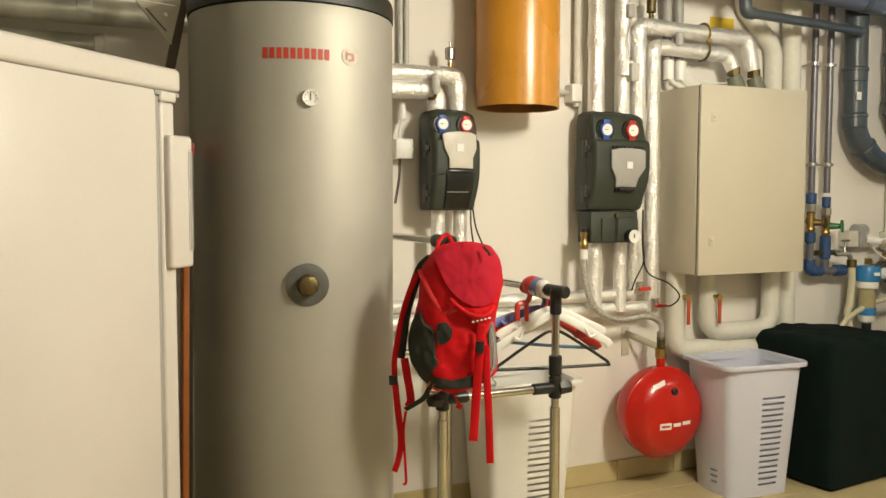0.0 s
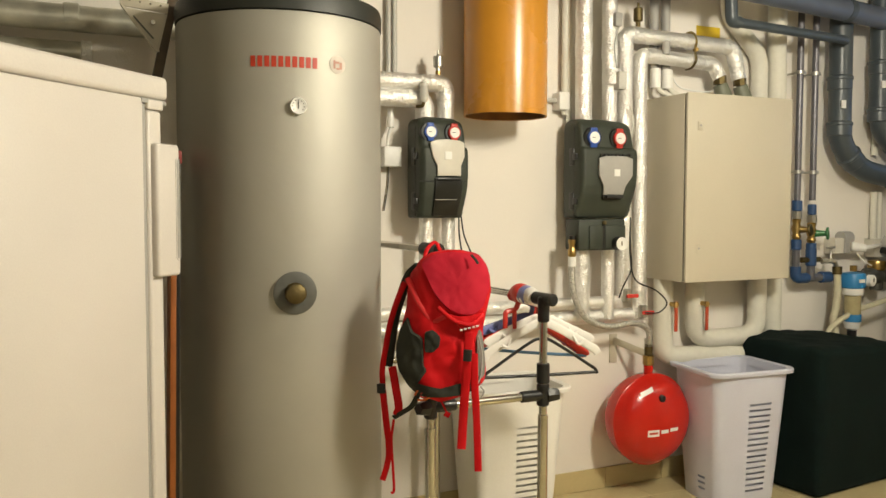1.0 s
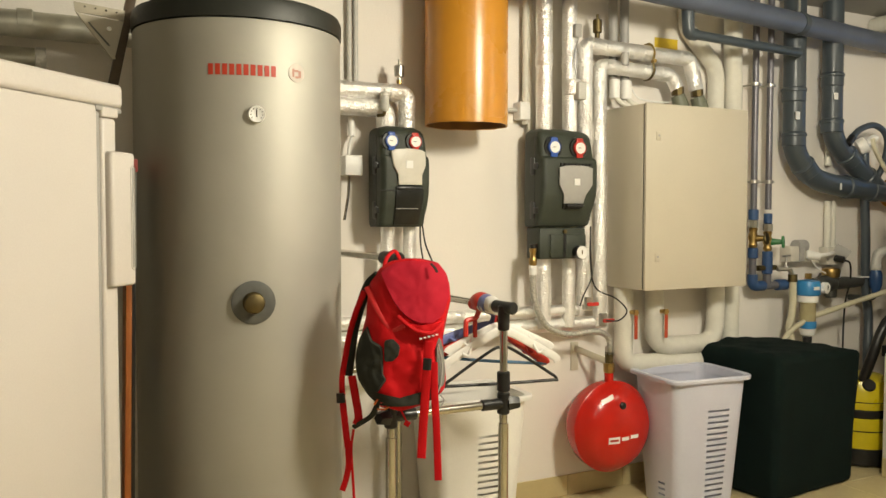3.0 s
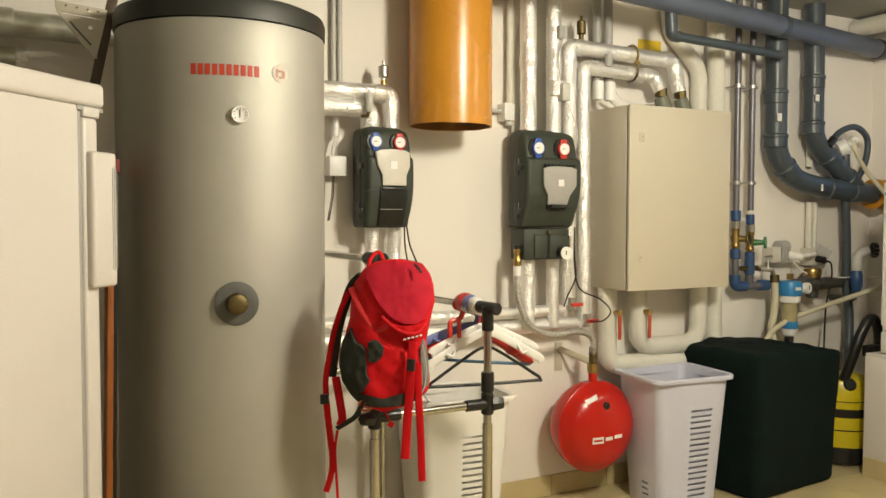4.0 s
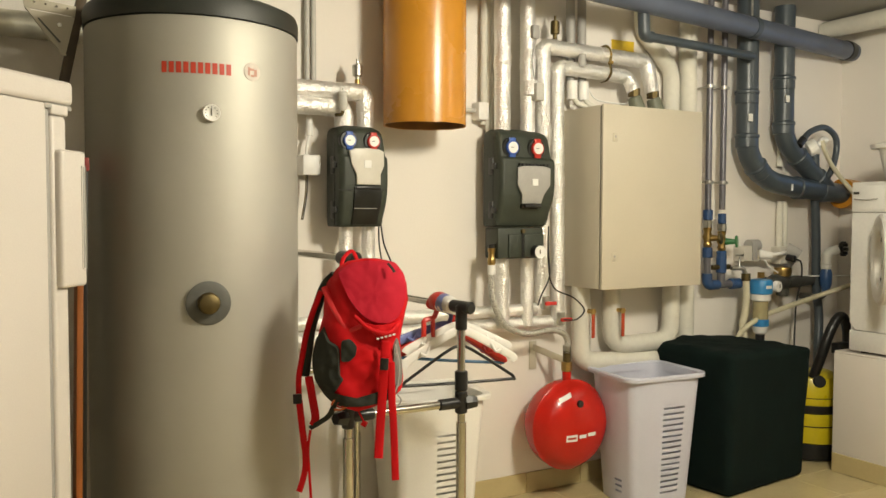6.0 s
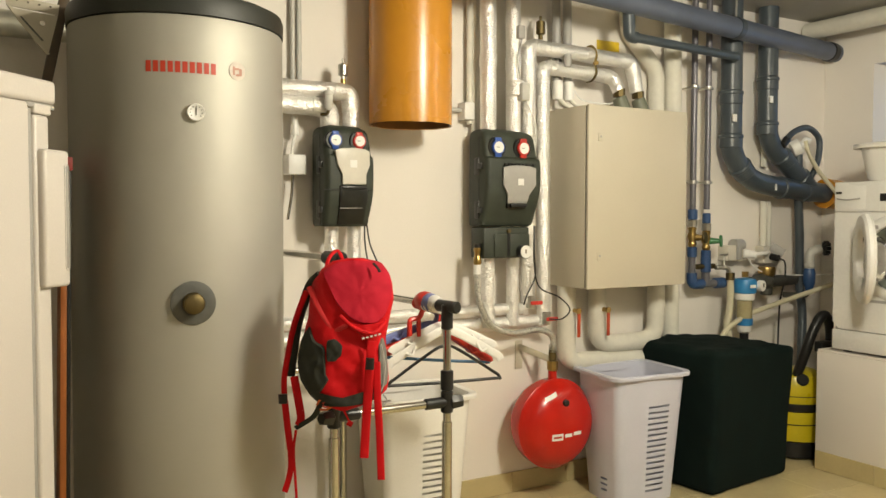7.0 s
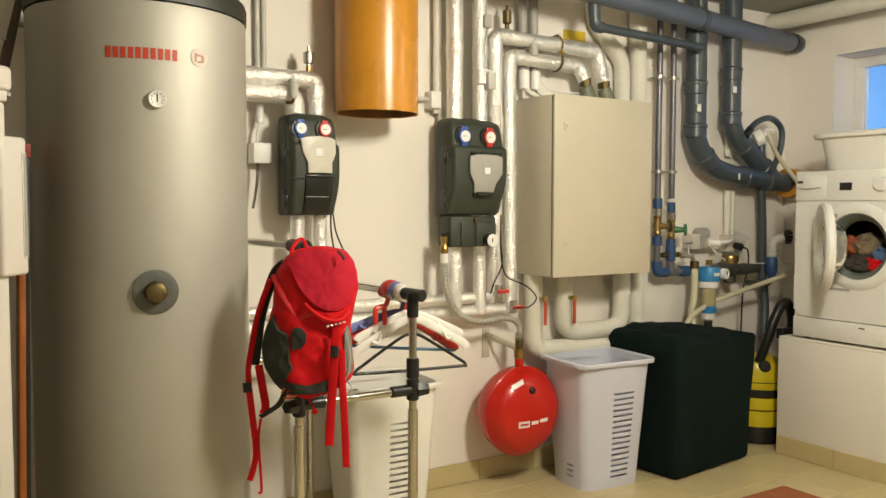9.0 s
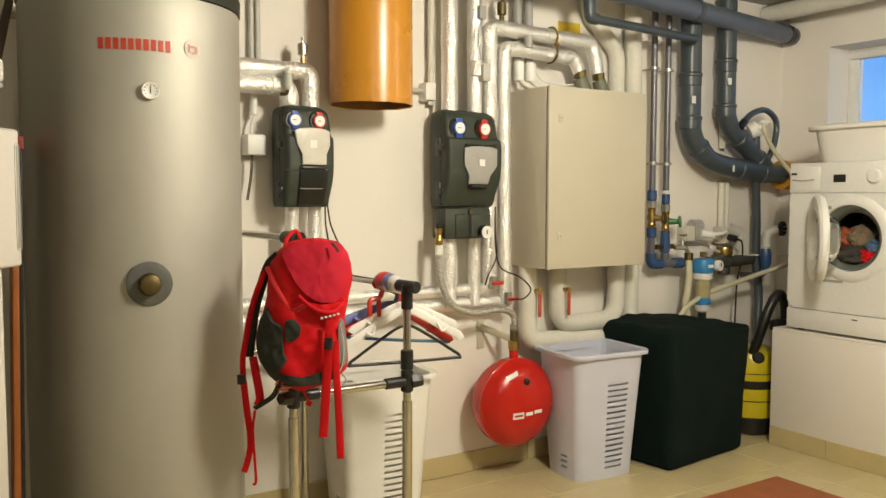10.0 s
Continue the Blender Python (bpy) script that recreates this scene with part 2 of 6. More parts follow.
def prism(poly, lo, hi, axis="y", bevel=0.0, bm=None):
    """A flat outline pushed through from lo to hi along an axis (outline in x,z for y; y,z for x; x,y for z)."""
    b = bmesh.new()
    def at(p, h):
        return {"y": (p[0], h, p[1]), "x": (h, p[0], p[1]), "z": (p[0], p[1], h)}[axis]
    f0 = b.faces.new([b.verts.new(at(p, lo)) for p in poly])
    f1 = b.faces.new([b.verts.new(at(p, hi)) for p in poly])
    n = len(poly)
    for i in range(n):
        b.faces.new((f0.verts[i], f0.verts[(i + 1) % n], f1.verts[(i + 1) % n], f1.verts[i]))
    bmesh.ops.recalc_face_normals(b, faces=b.faces)
    if bevel:
        edges = [e for e in b.edges if len({round(v.co["xyz".index(axis)], 5) for v in e.verts}) == 1]
        bmesh.ops.bevel(b, geom=edges, offset=bevel, segments=2, affect="EDGES", profile=0.5)
    return join(bm, b)


def dense(path, step=0.02):
    """Extra points along a path, for crumpled tubes."""
    path = [Vector(p) for p in path]
    out = []
    for a, b in zip(path, path[1:]):
        n = max(1, int((b - a).length / step))
        out += [a.lerp(b, i / n) for i in range(n)]
    return out + [path[-1]]


def rounded_rect(cx, cy, w, h, r, n=5):
    out = []
    for k, (sx, sy) in enumerate(((1, 1), (-1, 1), (-1, -1), (1, -1))):
        for i in range(n + 1):
            a = math.pi / 2 * (k + i / n)
            out.append((cx + sx * (w / 2 - r) + r * math.cos(a), cy + sy * (h / 2 - r) + r * math.sin(a)))
    return out


def ring_loft(rows, cap_last=False, cap_first=True):
    b = bmesh.new()
    rings = [[b.verts.new((x, y, z)) for x, y in pts] for pts, z in rows]
    n = len(rings[0])
    for a, c in zip(rings, rings[1:]):
        for i in range(n):
            b.faces.new((a[i], a[(i + 1) % n], c[(i + 1) % n], c[i]))
    if cap_first:
        b.faces.new(rings[0])
    if cap_last:
        b.faces.new(rings[-1])
    return b

# ---- structure ----
single("wall_north", box((-2.2, W, 0), (E_X + 0.3, W + 0.2, CEIL)), M["wall"], "unseen plaster wall, darkened to cut bounced light behind the boiler pipes", "wall", kind="structure", smooth=False)
# the two walls out of view are darkened to deepen the room's shade
single("wall_west", box((-2.2, -2.6, 0), (-2.0, W, CEIL)), M["farwall"], "unseen plaster wall, darkened to cut bounced light", "wall", kind="structure", smooth=False)
single("wall_south", box((-2.2, -2.8, 0), (E_X + 0.3, -2.6, CEIL)), M["farwall"], "unseen plaster wall, darkened to cut bounced light", "wall", kind="structure", smooth=False)
WY0, WY1, WZ0, WZ1 = 1.80, 2.90, 1.60, 2.22
east = tagged(new("wall_east"), "cream plaster wall with a cellar window", "wall", kind="structure")
for lo, hi in (((E_X, -2.6, 0), (E_X + 0.3, WY0, CEIL)), ((E_X, WY1, 0), (E_X + 0.3, W, CEIL)), ((E_X, WY0, 0), (E_X + 0.3, WY1, WZ0)), ((E_X, WY0, WZ1), (E_X + 0.3, WY1, CEIL))):
    part("wall_section", box(lo, hi), M["wall"], east, smooth=False)
single("ceiling", box((-2.2, -2.8, CEIL), (E_X + 0.3, W + 0.2, CEIL + 0.2)), M["ceiling"], "grey painted concrete cellar ceiling", "ceiling", kind="structure", smooth=False)
floor = single("floor", box((-2.2, -2.8, -0.2), (E_X + 0.3, W + 0.2, -0.003)), M["grout"], "pale beige ceramic tiled floor", "floor", kind="structure", smooth=False)

win = tagged(new("window_1"), "white framed cellar window with blue evening light", "window", kind="structure")
wx = E_X + 0.2
for lo, hi in (((wx, WY0, WZ0), (wx + 0.06, WY1, WZ0 + 0.06)), ((wx, WY0, WZ1 - 0.06), (wx + 0.06, WY1, WZ1)), ((wx, WY1 - 0.06, WZ0 + 0.06), (wx + 0.06, WY1, WZ1 - 0.06)), ((wx, WY0, WZ0 + 0.06), (wx + 0.06, WY0 + 0.06, WZ1 - 0.06))):
    part("window_frame", box(lo, hi, 0.005), M["winframe"], win)
pane = part("pane", box((wx + 0.02, WY0 + 0.06, WZ0 + 0.06), (wx + 0.03, WY1 - 0.06, WZ1 - 0.06)), M["glass"], win, smooth=False)
pane.visible_shadow = False
part("window_sill", box((E_X - 0.02, WY0, WZ0 - 0.0), (wx, WY1, WZ0 + 0.02), 0.004), M["winframe"], win)
single("backdrop", box((E_X + 0.9, 0.5, 1.2), (E_X + 0.92, 4.2, 3.0)), M["outside"], "pale blue evening sky outside the window", "sky", kind="structure", smooth=False)

# plastered plinth under the washing machine
PX0, PY1 = 3.945, 2.725
ped = thing("plinth", "cream plastered masonry plinth with a tiled base", "plinth", (PX0, PY1, 0))
part("block", box((PX0, 1.2, 0), (E_X, PY1, 0.625), 0.003), M["wall"], ped)
part("top_slab", box((PX0 + 0.002, 1.2, 0.626), (E_X, PY1 - 0.002, 0.636), 0.002), M["wall"], ped)


# ---- hot water tank ----
TX, TY, TR = 0.656, 2.671, 0.322
tank = thing("water_tank", "tall silver-grey hot water tank with a black lid", "water tank", (TX, TY, 0))
prof = [(TR - 0.02, 0.06), (TR - 0.004, 0.064), (TR, 0.075)] + [(TR, 0.075 + 1.82 * i / 24) for i in range(1, 25)] + [(TR - 0.002, 1.900), (TR - 0.02, 1.902)]
part("jacket", lathe(prof, (TX, TY, 0), n=96), M["tank"], tank)
part("seam", box((TX - 0.004, TY + TR - 0.003, 0.08), (TX + 0.004, TY + TR + 0.004, 1.88)), M["tankcap"], tank)
part("lid", lathe([(TR - 0.01, 1.903), (TR + 0.003, 1.904), (TR + 0.004, 1.945), (TR - 0.002, 1.962), (TR - 0.03, 1.975), (0.12, 1.985), (0, 1.987)], (TX, TY, 0), n=96), M["tankcap"], tank, "black plastic lid")
part("base_ring", lathe([(0.27, 0), (0.28, 0.005), (0.28, 0.06), (0.2, 0.06)], (TX, TY, 0), n=64), M["tankcap"], tank, "black base ring")


def on_tank(deg, z, out=0.0):
    a = radians(deg)
    return Vector((TX + (TR + out) * math.sin(a), TY - (TR + out) * math.cos(a), z))


def tank_dir(deg):
    return Vector((math.sin(radians(deg)), -math.cos(radians(deg)), 0))


# lettering of the maker as plain red blocks
for i in range(10):
    bm = bmesh.new()
    c = -27.05 + i * 3.49
    v = [[bm.verts.new(on_tank(c - 1.25 + 2.5 * j / 4, z, 0.0012)) for z in (1.7385, 1.7695)] for j in range(5)]
    for a, b in zip(v, v[1:]):
        bm.faces.new((a[0], b[0], b[1], a[1]))
    part("printed_block", bm, M["redtext"], tank, "red printed block", smooth=False)
st = part("round_sticker", rod(on_tank(17.5, 1.757, -0.0015), on_tank(17.5, 1.757, 0.0012), 0.027, n=32), mat("sticker_paper", (0.56, 0.50, 0.44), 0.5, 0, 0.1, 60), tank, "round pale sticker with red marks")
bm = bmesh.new()
for k, (dx, dz, w2, h2) in enumerate(((-0.012, 0.0, 0.003, 0.012), (-0.003, 0.006, 0.007, 0.003), (0.010, -0.003, 0.004, 0.010), (0.0, -0.012, 0.005, 0.003))):
    q = on_tank(17.5 + math.degrees(dx / TR), 1.757 + dz, 0.0018)
    box(q - Vector((w2, 0.001, h2)), q + Vector((w2, 0.001, h2)), bm=bm)
part("sticker_marks", bm, mat("faded_red", (0.50, 0.26, 0.20), 0.5), st, smooth=False)
d = tank_dir(-4.8)
th = part("thermometer", lathe([(0.02, -0.004), (0.0245, 0), (0.0245, 0.012), (0.023, 0.014), (0.021, 0.0125), (0, 0.0125)], on_tank(-4.8, 1.6285), d, 40), M["white"], tank, "round white dial thermometer")
u = d.cross(Vector((0, 0, 1)))
bm = bmesh.new()
for k in range(9):
    a = radians(-130 + k * 32)
    p = on_tank(-4.8, 1.6285, 0.0135) + (u * math.sin(a) + Vector((0, 0, math.cos(a)))) * 0.0165
    box(p - Vector((0.0012, 0.0012, 0.0012)), p + Vector((0.0012, 0.0012, 0.0012)), bm=bm)
part("scale_marks", bm, M["blacktext"], th, smooth=False)
p0 = on_tank(-4.8, 1.6285, 0.014)
part("needle", rod(p0 - Vector((0, 0, 0.008)), p0 + Vector((0, 0, 0.013)), 0.0013, n=6), M["blacktext"], th)
d = tank_dir(-6.95)
part("rosette", lathe([(0.035, -0.006), (0.062, -0.004), (0.063, 0.003), (0.060, 0.005), (0.03, 0.005)], on_tank(-6.95, 1.090), d, 48), M["rubberring"], tank, "dark grey rubber rosette")
pl = part("plug", lathe([(0.031, 0), (0.031, 0.018), (0.029, 0.021)], on_tank(-6.95, 1.090, 0.003), d, 28), M["brassdark"], tank, "round brass plug")
part("hexagon", lathe([(0.028, 0.02), (0.028, 0.032), (0.025, 0.034)], on_tank(-6.95, 1.090, 0.003), d, 12), M["brassdark"], pl)
part("lower_rosette", lathe([(0.02, -0.006), (0.045, -0.004), (0.046, 0.003), (0.043, 0.006), (0, 0.006)], on_tank(-6.95, 0.41), d, 40), M["rubberring"], tank, "dark grey rubber rosette")
part("drain_plug", lathe([(0.02, 0), (0.02, 0.02), (0, 0.02)], on_tank(-6.95, 0.20), d, 24), M["brassdark"], tank)

# ---- fridge, side turned to the room ----
FC, FU = Vector((0.2612, 2.2611, 0)), Vector((0.68533, 0.72823, 0))
FV = Vector((-FU.y, FU.x, 0))
fr = thing("fridge", "white enamelled upright fridge with a plastic bar handle", "fridge", tuple(FC), rz=math.degrees(math.atan2(FU.y, FU.x)))


def fbox(s0, s1, v0, v1, z0, z1, bev=0.0, seg=2, bm=None):
    b = box((s0, v0, z0), (s1, v1, z1), bev, seg)
    b.transform(Matrix(((FU.x, FV.x, 0, FC.x), (FU.y, FV.y, 0, FC.y), (0, 0, 1, 0), (0, 0, 0, 1))))
    return join(bm, b)


part("body", fbox(-0.66, -0.094, 0, 0.58, 0.03, 1.612, 0.006), M["fridge"], fr)
part("worktop", fbox(-0.665, 0.0, -0.006, 0.586, 1.613, 1.673, 0.013, 4), M["fridge"], fr, "white moulded top")
part("top_lip", fbox(-0.10, -0.004, -0.002, 0.582, 1.600, 1.6125, 0.003), M["greypl"], fr)
part("seal", fbox(-0.0935, -0.078, 0.006, 0.574, 0.10, 1.598, 0.003), M["greypl"], fr, "grey rubber door seal")
door = part("door", fbox(-0.0775, -0.022, 0.0, 0.58, 0.10, 1.585, 0.010, 4), M["fridge"], fr)
part("door_cap", fbox(-0.079, -0.018, -0.003, 0.583, 1.586, 1.612, 0.005, 3), M["fridge"], door)
hb = fbox(-0.068, 0.024, -0.02, 0.012, 1.160, 1.502, 0.010, 4)
hd = part("handle", hb, M["fridge"], door, "white moulded bar handle")
part("handle_recess", fbox(0.003, 0.021, -0.0215, -0.012, 1.20, 1.468, 0.0095, 4), M["greypl"], hd)
part("plinth_panel", fbox(-0.62, -0.06, 0.02, 0.56, 0.0, 0.10, 0.004), M["greypl"], fr)

# boards and shelf bracket behind the fridge
b1 = thing("leaning_board", "orange-brown wooden board leaning beside the tank", "board", (0.285, 2.52, 0))
part("face", prism([(0.262, 0.0), (0.280, 0.0), (0.308, 1.46), (0.292, 1.46)], 2.47, 2.56, bevel=0.002), M["orangewood"], b1)
part("edge_strip", prism([(0.281, 0.0), (0.292, 0.0), (0.319, 1.46), (0.309, 1.46)], 2.48, 2.57, bevel=0.001), M["black"], b1, "black edge strip")
part("end_cap", box((0.292, 2.468, 1.462), (0.322, 2.575, 1.500), 0.004), mat("dull_red_cap", (0.22, 0.02, 0.015), 0.6), b1, "red plastic end cap")
b2 = thing("dark_post", "dark brown wooden slat leaning against the wall", "slat", (0.26, 2.75, 0))
part("slat", prism([(-0.09, 0.0), (-0.064, 0.0), (0.3600, 2.03), (0.3310, 2.03)], 2.75, 2.80, bevel=0.002), M["darkwood"], b2)
br = thing("shelf_bracket", "beige pressed-steel triangular shelf bracket", "bracket", (0.25, 2.74, 1.82))
part("plate", prism([(0.188, 1.950), (0.318, 1.940), (0.2895, 1.822), (0.279, 1.828)], 2.744, 2.748), M["cabinet"], br)
part("flange", prism([(0.176, 1.985), (0.322, 1.972), (0.318, 1.941), (0.180, 1.955)], 2.738, 2.745, bevel=0.001), M["cabinet"], br)
part("fold", prism([(0.182, 1.952), (0.192, 1.952), (0.292, 1.822), (0.282, 1.820)], 2.728, 2.7435), M["cabinet"], br)
part("slot", prism([(0.214, 1.926), (0.219, 1.928), (0.278, 1.862), (0.273, 1.860)], 2.7415, 2.7438), M["darkmetal"], br, smooth=False)
part("bolt", rod((0.274, 2.733, 1.911), (0.274, 2.745, 1.911), 0.007, n=12), M["chrome"], br)
for k in range(4):
    part("rivet", rod((0.207 + k * 0.03, 2.734, 1.972 - k * 0.003), (0.207 + k * 0.03, 2.739, 1.972 - k * 0.003), 0.003, n=8), M["chrome"], br)


# ---- pipes ----
def pipe(name, pts, r, material, label, bend=0.05, group="", category="pipe", wob=0.0, n=18):
    """A run of pipe as a thing; foil-wrapped ones get crumpled tape bands by their bends and joints."""
    p = thing(name, label, category, tuple(Vector(pts[0])), group)
    path = rounded(pts, bend) if len(pts) > 2 else [Vector(q) for q in pts]
    if wob:
        path = dense(path, 0.008)
    part("run", sweep(path, r, n, wob=wob), material, p)
    if wob > 0.03:
        q = [Vector(a) for a in pts]
        for i, (a, b) in enumerate(zip(q, q[1:])):
            L, d = (b - a).length, (b - a).normalized()
            at = ([bend + 0.02] if i else []) + ([L - bend - 0.02] if i + 2 < len(q) else []) + ([L * 0.56] if L > 0.5 else [])
            for k in at:
                if 0.03 < k < L - 0.03:
                    c = a + d * k
                    part("tape_band", sweep(dense([c - d * 0.026, c + d * 0.026], 0.008), r * 1.035 + 0.001, n, wob=wob * 1.4), material, p)
    return p


def collar(p, at, d, r, h, material, name="collar", label=""):
    at, d = Vector(at), Vector(d).normalized()
    return part(name, rod(at - d * h / 2, at + d * h / 2, r, n=24, edge=min(0.003, h / 4)), material, p, label)


FO = dict(material=M["foil"], wob=0.032, category="insulated pipe", group="foil pipes", n=28)
X, Z1 = Vector((1, 0, 0)), Vector((0, 0, 1))
foil = "silver foil-wrapped insulated heating pipe on the wall"
p = pipe("insulated_pipe", [(0.95, 3.10, 1.838), (1.438, 3.10, 1.838), (1.438, 3.10, 1.66)], 0.034, label=foil, bend=0.035, **FO)
collar(p, (1.405, 3.10, 1.877), Z1, 0.011, 0.03, M["brass"], "nipple")
part("air_vent", lathe([(0.010, 1.889), (0.010, 1.90), (0.020, 1.905), (0.021, 1.945), (0.017, 1.95), (0.006, 1.953), (0.006, 1.972), (0, 1.973)], (1.405, 3.10, 0), n=24), M["steel"], p, "nickel automatic air vent")
p = pipe("insulated_pipe", [(0.95, 3.10, 1.772), (1.345, 3.10, 1.772), (1.345, 3.10, 1.66)], 0.036, label=foil, bend=0.035, **FO)
p = thing("air_vent", "nickel-plated automatic air vent between the insulated pipes", "air vent", (1.318, 3.045, 1.76))
part("body", lathe([(0.008, 1.752), (0.014, 1.758), (0.017, 1.765), (0.0175, 1.812), (0.020, 1.814), (0.020, 1.826), (0.012, 1.830), (0.005, 1.832), (0.005, 1.842), (0, 1.843)], (1.318, 3.045, 0), n=22), M["greyclip"], p)
part("stub", sweep(rounded([(1.318, 3.045, 1.755), (1.316, 3.05, 1.738), (1.300, 3.075, 1.738)], 0.012), 0.007, 10), M["brassdark"], p, "dark brass stub")
for x in (1.352, 1.452):
    pipe("insulated_pipe", [(x, 3.10, 1.32), (x - 0.004, 3.10, 0.90)], 0.028, label=foil, **FO)
for x, zt, zb, r in ((2.105, CEIL, 1.66, 0.037), (2.243, CEIL, 1.66, 0.034)):
    pipe("insulated_pipe", [(x, 3.10, zt), (x + 0.005, 3.10, zb)], r, label=foil, **FO)
p = pipe("insulated_pipe", [(2.334, 3.10, 0.93), (2.330, 3.10, 2.117), (2.962, 3.10, 2.104), (2.985, 3.08, 1.95)], 0.035, label=foil, bend=0.032, **FO)
part("air_vent", lathe([(0.011, 2.150), (0.011, 2.175), (0.021, 2.18), (0.021, 2.235), (0.016, 2.24), (0.006, 2.243), (0.006, 2.262), (0, 2.263)], (2.399, 3.10, 0), n=20), M["brassdark"], p, "dull brass air vent")
p = pipe("insulated_pipe", [(2.428, 3.10, 0.82), (2.412, 3.10, 2.030), (2.842, 3.10, 2.018), (2.866, 3.08, 1.95)], 0.033, label=foil, bend=0.032, **FO)
ps = thing("pipe_strap", "yellowed perforated strap holding two insulated pipes", "pipe strap", (2.70, 3.06, 2.07))
part("upper_loop", sweep(rounded([(2.698, 3.125, 2.150), (2.70, 3.085, 2.152), (2.704, 3.058, 2.11), (2.70, 3.066, 2.068)], 0.02), 0.009, 10, flat=0.35), mat("yellowed_steel", (0.42, 0.31, 0.10), 0.45, 0.6, 0.3, 60), ps)
part("lower_loop", sweep(rounded([(2.70, 3.066, 2.068), (2.706, 3.058, 2.02), (2.70, 3.085, 1.985), (2.70, 3.125, 1.984)], 0.02), 0.008, 10, flat=0.35), M["brassdark"], ps)
part("screw", rod((2.701, 3.072, 2.068), (2.701, 3.05, 2.068), 0.009, n=8), M["brass"], ps)
part("bleed_stub", rod((2.535, 3.07, 2.035), (2.535, 3.07, 2.095), 0.019, n=14, edge=0.003), M["greypl"], p)
for x in (2.107, 2.247):
    pipe("insulated_pipe", [(x, 3.10, 1.2), (x + 0.003, 3.10, 0.83)], 0.035 if x < 2.2 else 0.029, label=foil, **FO)
pipe("insulated_pipe", [(1.0, 3.115, 0.905), (2.31, 3.115, 0.905)], 0.027, label=foil, **FO)
pipe("insulated_pipe", [(1.0, 3.12, 0.838), (2.46, 3.12, 0.838)], 0.031, label=foil, **FO)
for x, z0 in ((2.335, 0.935), (2.425, 0.855)):
    v = thing("ball_valve", "small brass ball valve with a red lever", "valve", (x, 3.05, z0), "red lever valves")
    part("body", rod((x, 3.075, z0 - 0.03), (x, 3.075, z0 + 0.03), 0.022, n=14, edge=0.004), M["steel"], v)
    part("stem", rod((x, 3.075, z0), (x, 3.035, z0), 0.008, n=10), M["brass"], v)
    part("lever", box((x - 0.032, 3.022, z0 - 0.008), (x + 0.030, 3.036, z0 + 0.009), 0.004), M["redpl"], v, "red plastic lever")
# valve and actuator on the middle riser
v = thing("zone_valve", "pale grey plastic valve actuator on the riser", "valve", (2.265, 3.05, 1.9))
part("head", box((2.244, 3.024, 1.856), (2.286, 3.07, 1.935), 0.006), M["greyclip"], v)
part("collar", rod((2.25, 3.085, 1.88), (2.25, 3.085, 1.95), 0.038, n=18, edge=0.004), M["foil"], v)
part("upper_fitting", box((2.238, 3.045, 2.135), (2.275, 3.08, 2.195), 0.006), M["greypl"], v)
sweep_path = smooth_path([(2.26, 3.05, 2.14), (2.235, 3.05, 2.05), (2.245, 3.045, 1.95)])
part("capillary", sweep(sweep_path, 0.003, 8), M["greypl"], v)
c = thing("cable", "thin white cable beside the riser", "cable", (2.28, 3.04, 1.86))
part("wire", sweep(smooth_path([(2.275, 3.04, 1.86), (2.30, 3.03, 1.80), (2.335, 3.04, 1.72), (2.335, 3.06, 1.60)]), 0.003, 8), M["white"], c)
# surface conduits
for x, zb in ((1.225, 1.86), (1.252, 1.86)):
    pipe("conduit", [(x, 3.195, CEIL), (x, 3.195, zb)], 0.011, M["greyclip"], "pale grey plastic electrical conduit on the wall", group="conduits", category="conduit")
for x, zb in ((2.06, 1.75), (2.085, 1.30), (2.19, 1.3), (2.285, 1.3)):
    pipe("conduit", [(x, 3.18, CEIL), (x, 3.18, zb)], 0.014, M["whitepipe"], "pale plastic electrical conduit on the wall", group="conduits", category="conduit")
j = thing("junction_box", "small white junction box with a cable entry", "junction box", (2.01, W, 1.79))
part("case", box((2.018, 3.15, 1.768), (2.072, W - 0.001, 1.848), 0.006), M["white"], j)
part("conduit_stub", rod((1.85, 3.185, 1.812), (2.018, 3.185, 1.812), 0.010, n=12), M["greyclip"], j)
j = thing("junction_box", "white plastic connection box with hanging wires", "junction box", (1.21, W, 1.54))
part("case", box((1.186, 3.14, 1.50), (1.262, W - 0.001, 1.582), 0.006), M["white"], j)
part("cable_gland", rod((1.222, 3.165, 1.66), (1.222, 3.165, 1.735), 0.016, 0.013, n=14), M["white"], j)
part("lead", sweep(smooth_path([(1.222, 3.165, 1.66), (1.212, 3.165, 1.62), (1.208, 3.165, 1.58)]), 0.006, 10), M["white"], j)
for dx in (0, 0.006):
    part("wire", sweep(smooth_path([(1.206 + dx, 3.16, 1.50), (1.202 + dx, 3.16, 1.42), (1.185 + dx, 3.16, 1.32)]), 0.0025, 8), M["blacktext"] if dx else M["brassdark"], j)

# white insulated pipes below and behind the wall cabinet
WP = dict(material=M["whitepipe"], group="white pipes", category="insulated pipe", n=22)
wl = "white plastic-clad insulated pipe below the cabinet"
for pts in ([(2.588, 3.13, 1.3), (2.592, 3.13, 0.625), (3.30, 3.13, 0.59)], [(2.778, 3.13, 1.3), (2.782, 3.13, 0.692), (3.182, 3.13, 0.692), (3.180, 3.13, 1.3)], [(3.294, 3.14, 2.07), (3.294, 3.14, 0.3)], [(3.294, 3.145, 2.07), (3.294, 3.145, CEIL)]):
    pipe("insulated_pipe", pts, 0.046, label=wl, bend=0.07 if pts[0][0] < 2.7 else 0.10, **WP)
